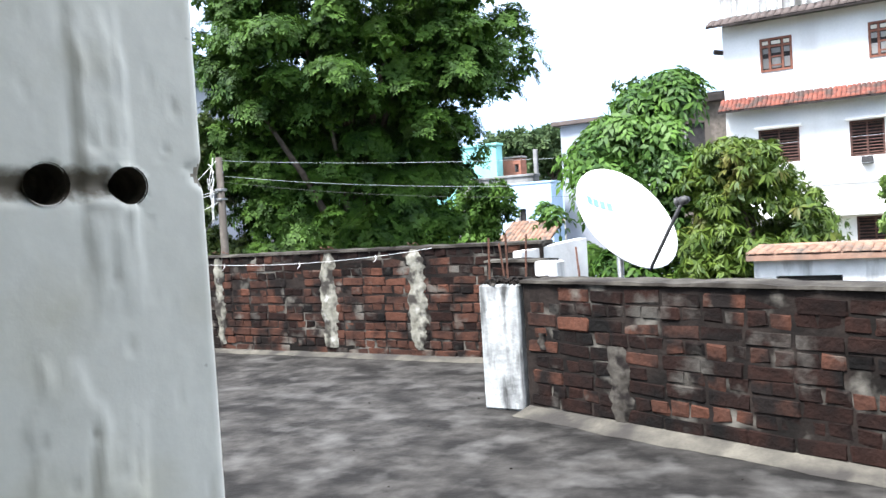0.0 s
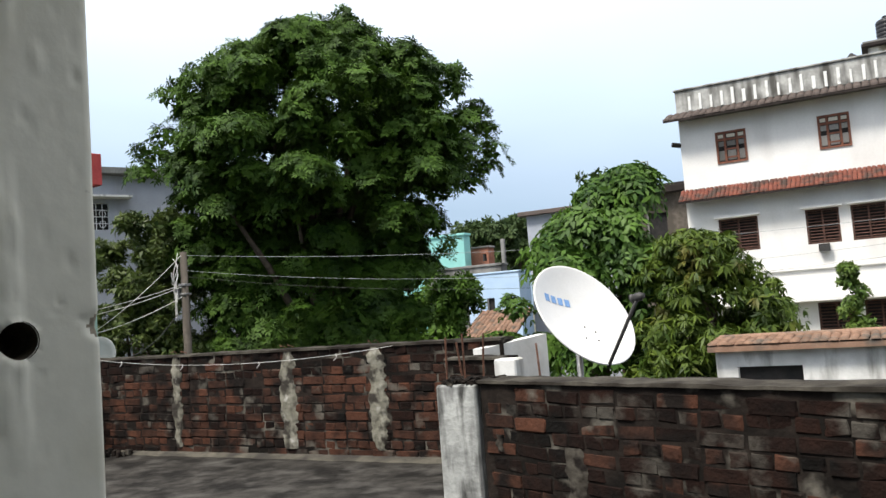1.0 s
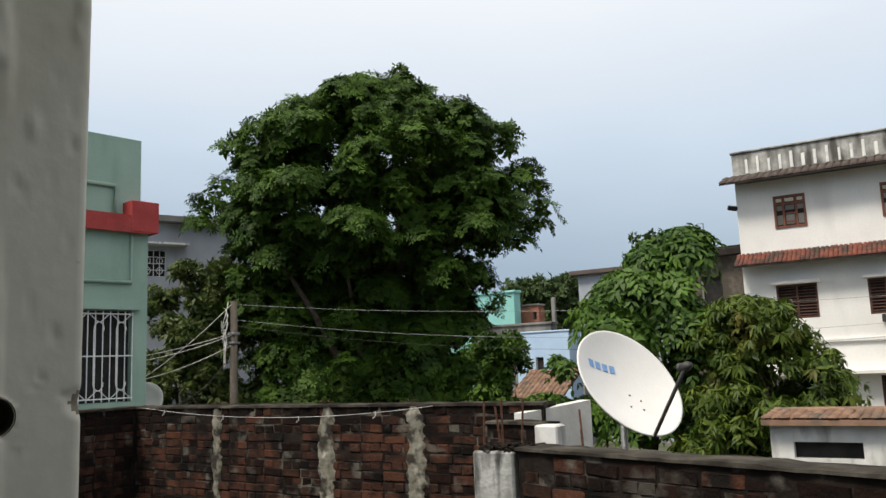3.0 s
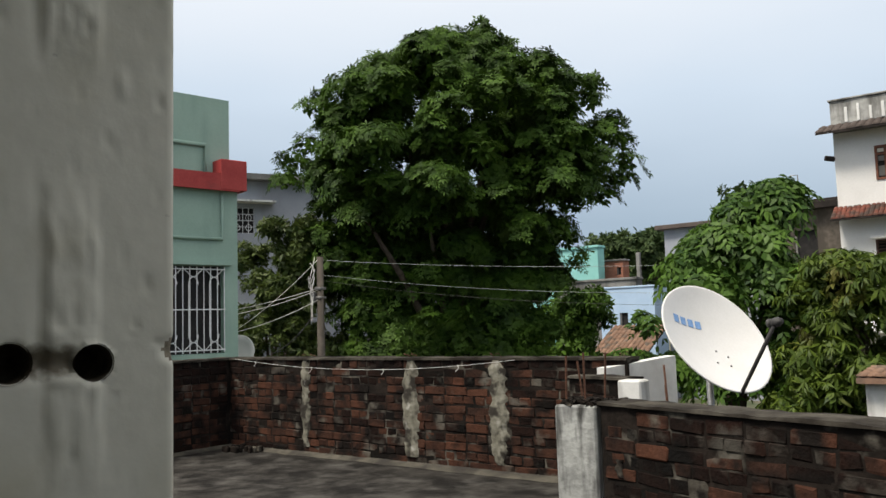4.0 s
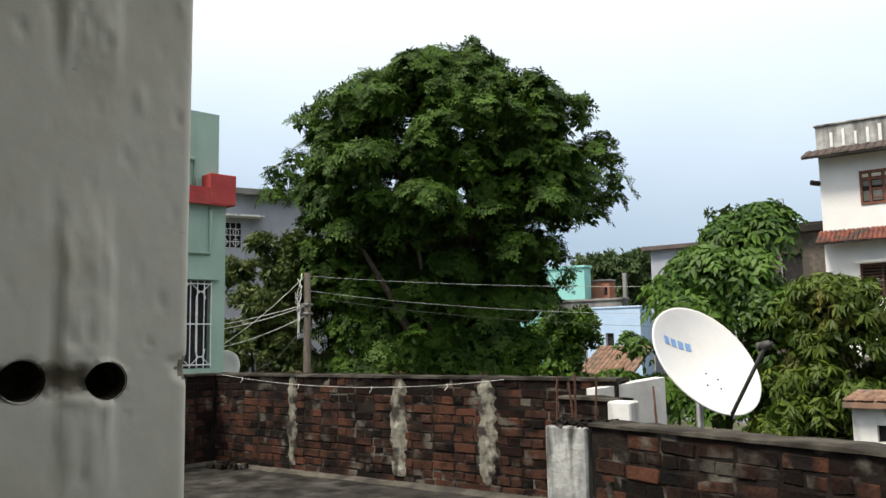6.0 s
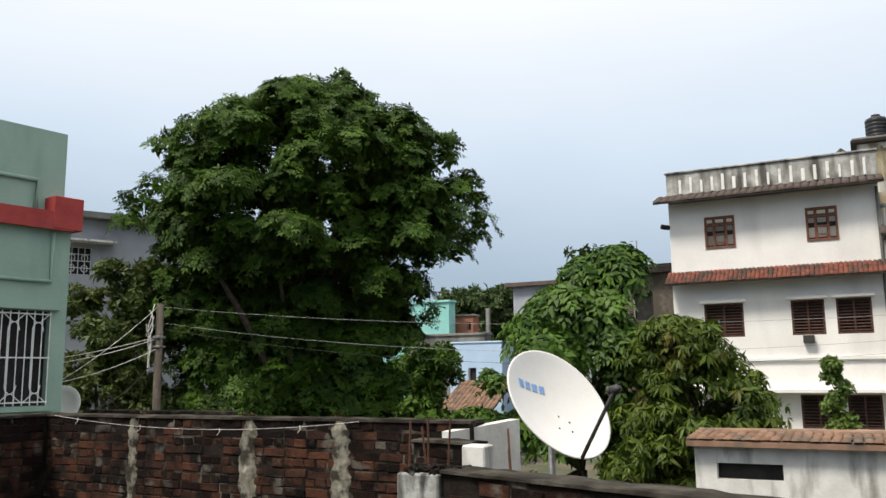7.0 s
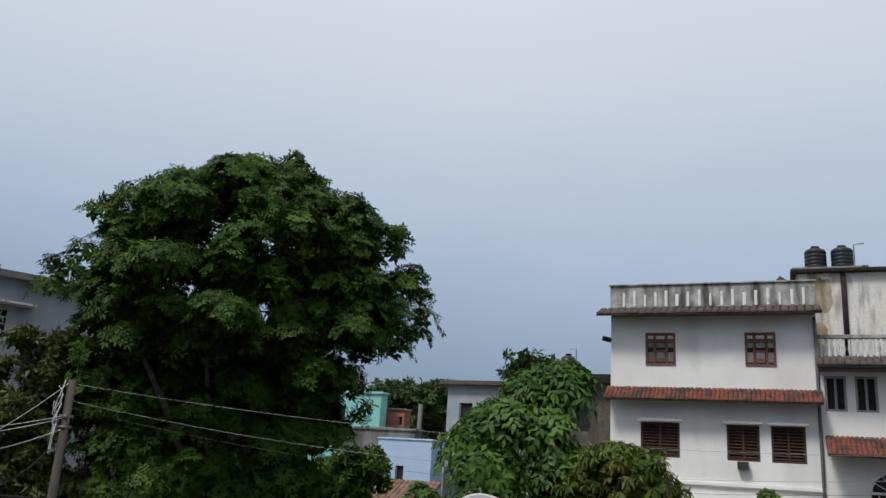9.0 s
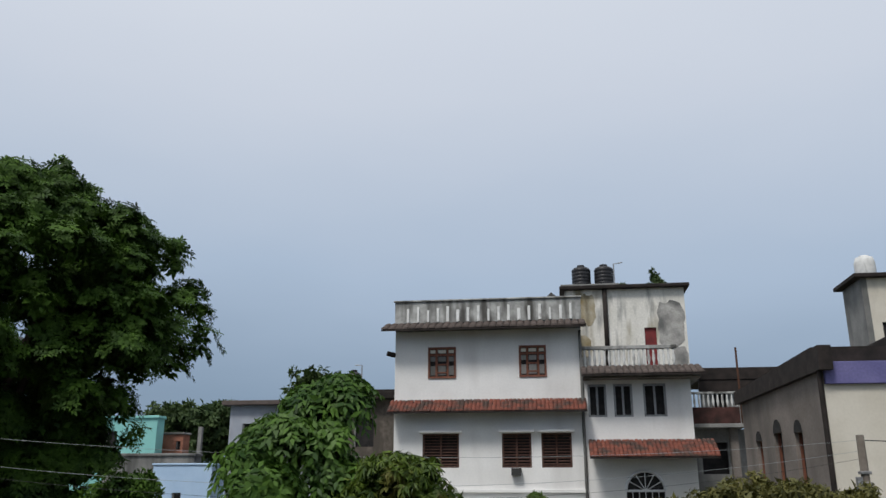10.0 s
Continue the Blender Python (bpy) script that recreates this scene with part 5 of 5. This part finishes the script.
tagged(part("yard_post", Build().box(-21.32, -21.08, 48, 48.24, GROUND, 5.5, None, .02), M_CEMENT), "bare grey concrete post beside the brick house", "post")

# ---- poles and lines ----
P1, P2 = Vector((-13.3, 13.0, 2.95)), Vector((5.93, 18.0, 2.75))
for p, h, nm in ((P1, 2.95, "dark concrete power pole hung with pale cables"), (P2, 2.75, "thin dark power pole with crossing lines")):
    po = thing("power_pole", nm, "pole", "power poles", at=(p.x, p.y, GROUND))
    part("shaft", Build().tube([(p.x, p.y, GROUND), (p.x, p.y, h)], .11, 10, .075), M_POLE, po, smooth=True)
    part("clamp", Build().box(p.x - .1, p.x + .1, p.y - .1, p.y + .1, h - .75, h - .69, None, .01), M_GALV, po)
    part("clamp", Build().box(p.x - .1, p.x + .1, p.y - .1, p.y + .1, h - .95, h - .9, None, .01), M_GALV, po)
    part("meter_box", Build().box(p.x - .2, p.x - .09, p.y - .12, p.y - .02, h - 1.05, h - .8, None, .01), M_GALV, po)


def cable(name, pts, r, mt, label, n=5):
    return tagged(part(name, Build().tube(pts, r, n), mt), label, "cable", "overhead cables")


cable("power_line", sag(P1 + Vector((0, 0, -.07)), P2 + Vector((0, 0, -.1)), .5, 30), .0034, M_WIRE, "thin grey line slung between the poles")
cable("power_line", sag(P1 + Vector((.1, 0, -.42)), P2 + Vector((0, 0, -.3)), .75, 30), .0034, M_WIRE, "thin grey line slung between the poles")
cable("power_line", sag(P1 + Vector((.1, 0, -.55)), P2 + Vector((0, .1, -.45)), .85, 30), .0032, M_DARKWIRE, "thin black line slung between the poles")
cable("power_line", sag(P2 + Vector((0, 0, -.1)), (16, 19, 3.4), .3, 16), .011, M_DARKWIRE, "thin black line slung on from the pole")
for a, c, s, r in ((P1 + Vector((0, -.08, -.08)), (-15.0, 12.0, 1.36), .08, .007), (P1 + Vector((0, -.08, -.72)), (-16.5, 11.2, 1.65), .1, .007), (P1 + Vector((0, -.08, -.76)), (-16.5, 11.2, 1.6), .16, .008), (P1 + Vector((0, -.08, -.98)), (-15.1, 11.9, 1.28), .08, .009)):
    cable("service_cable", sag(a, c, s, 14), r, M_CABLE, "pale service cable from the pole to the houses")
g = random.Random(12)
for i in range(7):
    pts = []
    ph = g.uniform(0, 6)
    z0, z1 = P1.z - g.uniform(.05, .7), P1.z - g.uniform(.9, 1.6)
    for j in range(15):
        t = j / 14
        pts.append((P1.x - .14 + .1 * math.sin(ph + t * 7) * (1 - .3 * t), P1.y - .14 + .05 * math.cos(ph + t * 9), z0 + (z1 - z0) * t + .06 * math.sin(t * 14 + ph)))
    cable("cable_loop", pts, .009, M_CABLE, "pale cable looped down the power pole")
cable("pole_cable", sag(P1 + Vector((-.1, -.1, -1.3)), (-14.4, 12.4, .75), .15, 10), .012, M_DARKWIRE, "dark cable hanging from the pole")


# ---- trees ----
def crown_clumps(base, profile, lateral, n, seed, size=(.55, .95), depth=.85, core=.3, inset=.75, rim=0.0):
    """Clumps inside an outline: profile rows are (height, left, right) about the trunk, seen across `lateral`."""
    g = random.Random(seed)
    lat = Vector((*lateral, 0)).normalized()
    dep = Vector((-lat.y, lat.x, 0))
    out = []
    zs = [r[0] for r in profile]
    while len(out) < n:
        z = g.uniform(zs[0], zs[-1])
        k = max(i for i in range(len(zs) - 1) if zs[i] <= z)
        t = (z - zs[k]) / (zs[k + 1] - zs[k])
        lo = profile[k][1] + (profile[k + 1][1] - profile[k][1]) * t
        hi = profile[k][2] + (profile[k + 1][2] - profile[k][2]) * t
        a = g.uniform(0, 6.28318)
        r = math.sqrt(g.uniform(core, 1))
        s = g.uniform(*size)
        half = max(.05, (hi - lo) / 2 - s * inset - rim)
        mid = (hi + lo) / 2
        q = Vector(base) + lat * (mid + half * r * math.cos(a)) + dep * (half * depth * r * math.sin(a))
        out.append((q.x, q.y, min(z, zs[-1] - s * .7 - rim), s))
    return out


def tufted(clumps, per, size, seed):
    """Small rounded tufts over the outer skin of larger clumps."""
    g = random.Random(seed)
    out = []
    for x, y, z, s in clumps:
        for _ in range(max(2, int(per * s * s))):
            d = Vector((g.gauss(0, 1), g.gauss(0, 1), g.gauss(.35, .9))).normalized() * s * g.uniform(.75, 1.05)
            out.append((x + d.x, y + d.y, z + d.z * .85, g.uniform(*size)))
    return out


NB = (-12.6, 17.2, GROUND)
prof = [(-.6, -3.5, 3.5), (.9, -3.9, 3.5), (2.0, -4.1, 3.4), (2.75, -4.2, 3.6), (3.5, -4.3, 3.5), (3.9, -4.35, 3.9), (4.5, -4.4, 4.4), (5.2, -4.8, 5.0), (5.8, -4.8, 4.95),
        (6.5, -4.05, 4.6), (7.2, -3.9, 4.1), (7.6, -3.5, 3.8), (8.0, -2.8, 3.0), (8.4, -2.0, 2.1), (8.75, -1.1, 1.8), (9.1, -.4, 1.5)]
nc = crown_clumps((NB[0], NB[1], 0), prof, (.83, .56), 430, 3, (.36, .78), .8, .12, 1.0, .16)
# single boughs that stand out of the outline
nc += [(NB[0] + .83 * a - .56 * b, NB[1] + .56 * a + .83 * b, z, s) for a, b, z, s in (
    (.95, 0, 9.3, .16), (.95, 0, 9.1, .2), (.95, .1, 8.85, .26), (-.15, 0, 9.12, .18), (-.1, .1, 8.85, .24), (.4, .2, 8.9, .24), (1.6, .1, 8.75, .26), (-1.05, 0, 8.7, .24), (-2.1, 0, 8.3, .22), (-3.75, 0, 7.3, .3), (-3.3, .1, 7.6, .34), (-3.3, -.3, 7.2, .34),
    (-4.3, 0, 5.75, .42), (-4.35, -.2, 5.3, .4), (-3.9, 0, 6.2, .35), (3.8, 0, 7.55, .34), (3.7, .2, 7.15, .4), (3.3, -.2, 7.5, .35), (4.2, 0, 6.5, .4), (4.45, .1, 5.9, .4), (4.65, 0, 5.35, .34), (4.4, -.2, 4.9, .36), (4.0, 0, 4.5, .34),
    (3.3, 0, 3.0, .24), (3.15, .1, 2.7, .2), (3.0, .1, 3.4, .3), (-.6, -9, 1.4, .3), (.3, -9.5, 1.5, .26), (-1.4, -8, 1.1, .3))]
NDEP = Vector((-.56, .83, 0))
# the low boughs hang further in, under the overhang of the upper crown
nc = [(x - NDEP.x * k, y - NDEP.y * k, z, r) for x, y, z, r in nc for k in [(.85 if z < 2.6 else .6 if z < 3.5 else 0) * ((x - NB[0]) * NDEP.x + (y - NB[1]) * NDEP.y)]]
tree("neem_tree", "large dense dark green tree with fresh yellowish tips", NB, 11, nc, L_NEEM, 31, .32, 40000, 9, .125, .052, .35, .55, .04, .3, 26, 6, (.27, .42), .32,
     spray=dict(per=62, fronds=8, pairs=3, frond=.25, leaf=.125, width=.05, droop=.35))

SB = (-16.5, 14.4, GROUND)
sc = crown_clumps((SB[0], SB[1], 0), [(-1.2, -1.9, 2.3), (.8, -1.9, 2.3), (2.0, -1.9, 2.2), (3.2, -1.4, 1.8), (4.2, -.3, 1.3)], (.8, .6), 64, 5, (.3, .55), .8, .2)
tree("side_tree", "small leafy tree in front of the grey house", SB, 6, sc, L_SIDEDARK, 32, .12, 4600, 8, .15, .05, .4, 1.0, .3, .5, 10, 22, (.12, .22))

LB = (-4.1, 13.3, GROUND)
lc = crown_clumps((LB[0], LB[1], 0), [(-1.6, -2.1, 1.6), (.3, -2.3, 1.7), (1.2, -2.2, 1.8), (1.9, -1.75, 1.7), (2.3, -1.15, 1.5), (2.65, -.75, 1.3), (3.0, -.2, 1.2), (3.25, .2, 1.15), (3.5, .4, 1.05)], (.95, .3), 66, 6, (.2, .5), .75, .15, .85, .1)
tree("frond_tree", "light green tree with drooping feathery fronds", LB, 6, lc, L_LIGHT, 33, .12, 6500, 11, .115, .04, .8, .6, .2, .5, 14, 24, (.14, .28), .25, spray=dict(per=85, fronds=6, pairs=3, frond=.34, leaf=.15, width=.07, droop=.9, lift=.2, curl=.7))

MB = (-2.1, 12.6, GROUND)
mc = crown_clumps((MB[0], MB[1], 0), [(-1.6, -1.3, 1.3), (-.2, -1.4, 1.35), (.6, -1.3, 1.3), (1.1, -1.2, 1.2), (1.6, -1.0, .85), (2.15, -.7, .3)], (.98, .18), 150, 7, (.26, .44), .8, .05)
tree("mango_tree", "dense mango tree with long drooping leaves", MB, 5, mc, L_MANGO, 34, .14, 9000, 11, .105, .034, .8, .6, .2, .5, 14, 24, (.14, .26), .3, spray=dict(per=120, fronds=10, pairs=0, frond=.19, leaf=.19, width=.045, droop=1.0, lift=.3))

CB = (-.45, 21, GROUND)
cc = [(CB[0] + dx, CB[1], z, s * .62) for dx, z, s in ((0, 1.45, .18), (-.05, 1.15, .26), (.08, .85, .34), (-.1, .5, .42), (.15, .2, .46), (0, -.2, .5), (-.2, -.7, .5), (.2, -1.0, .5))]
tree("slender_tree", "slender young tree before the white house", CB, 4.6, cc, L_SIDE, 35, .05, 420, 9, .12, .05, .2, .8, .2, .6, 5, 24, (.1, .2))

g = random.Random(15)
for i, (x, y, z, w) in enumerate(((2.9, 18.8, 1.6, .8), (4.2, 18.6, 1.95, .9), (5.2, 17.6, 1.75, .8))):
    cl = [(x + g.uniform(-w, w), y + g.uniform(-.6, .6), z - abs(g.gauss(0, .6)) - .25, g.uniform(.22, .42)) for _ in range(44)]
    tree("shrub_tree", "low yellowish green tree beside the power pole", (x, y, GROUND), z + 3, cl, L_SHRUB, 40 + i, .08, 1700, 8, .12, .045, .6, .9, .3, .6, 8, 26, (.12, .22))
for i, (x, y, z, w) in enumerate(((-29, 60, 8.3, 1.6), (-26.5, 60, 7.6, 1.8), (-24.8, 59, 8.2, 1.5), (-34, 64, 7.0, 3), (-11.8, 41, 7.25, .6), (-20.5, 60, 7.2, 2.6), (-40, 62, 6.5, 4))):
    cl = [(x + g.uniform(-w, w), y + g.uniform(-1.5, 1.5), z - abs(g.gauss(0, 1.6)) - .5, g.uniform(.5, .95)) for _ in range(30)]
    tree("distant_tree", "dark distant tree behind the houses", (x, y, GROUND), z + 3, cl, L_FAR, 50 + i, .2, 900, 8, .36, .17, .4, 1, .3, .6, 8, 10, (.3, .5))
UB = (-7.6, 15.5, GROUND)
uc = crown_clumps((UB[0], UB[1], 0), [(-1.5, -1.2, 1.0), (.2, -1.2, .9), (1.2, -1.0, .7), (1.9, -.8, .3)], (.9, .4), 34, 8, (.3, .5), .8, .2)
tree("under_tree", "small bright green tree below the large crown", UB, 5, uc, L_NEEM, 36, .08, 2200, 9, .13, .05, .5, 1, .3, .5, 8, 22, (.14, .26))

# ---- bricks of the parapets ----
for w in (FAR, NEAR, WEST, STUB):
    # nearer wall's high share: soot, plus its shade put into the brick colour
    lay_bricks(w[0], *w[1:], dark_share=.8 if w is NEAR else .16)
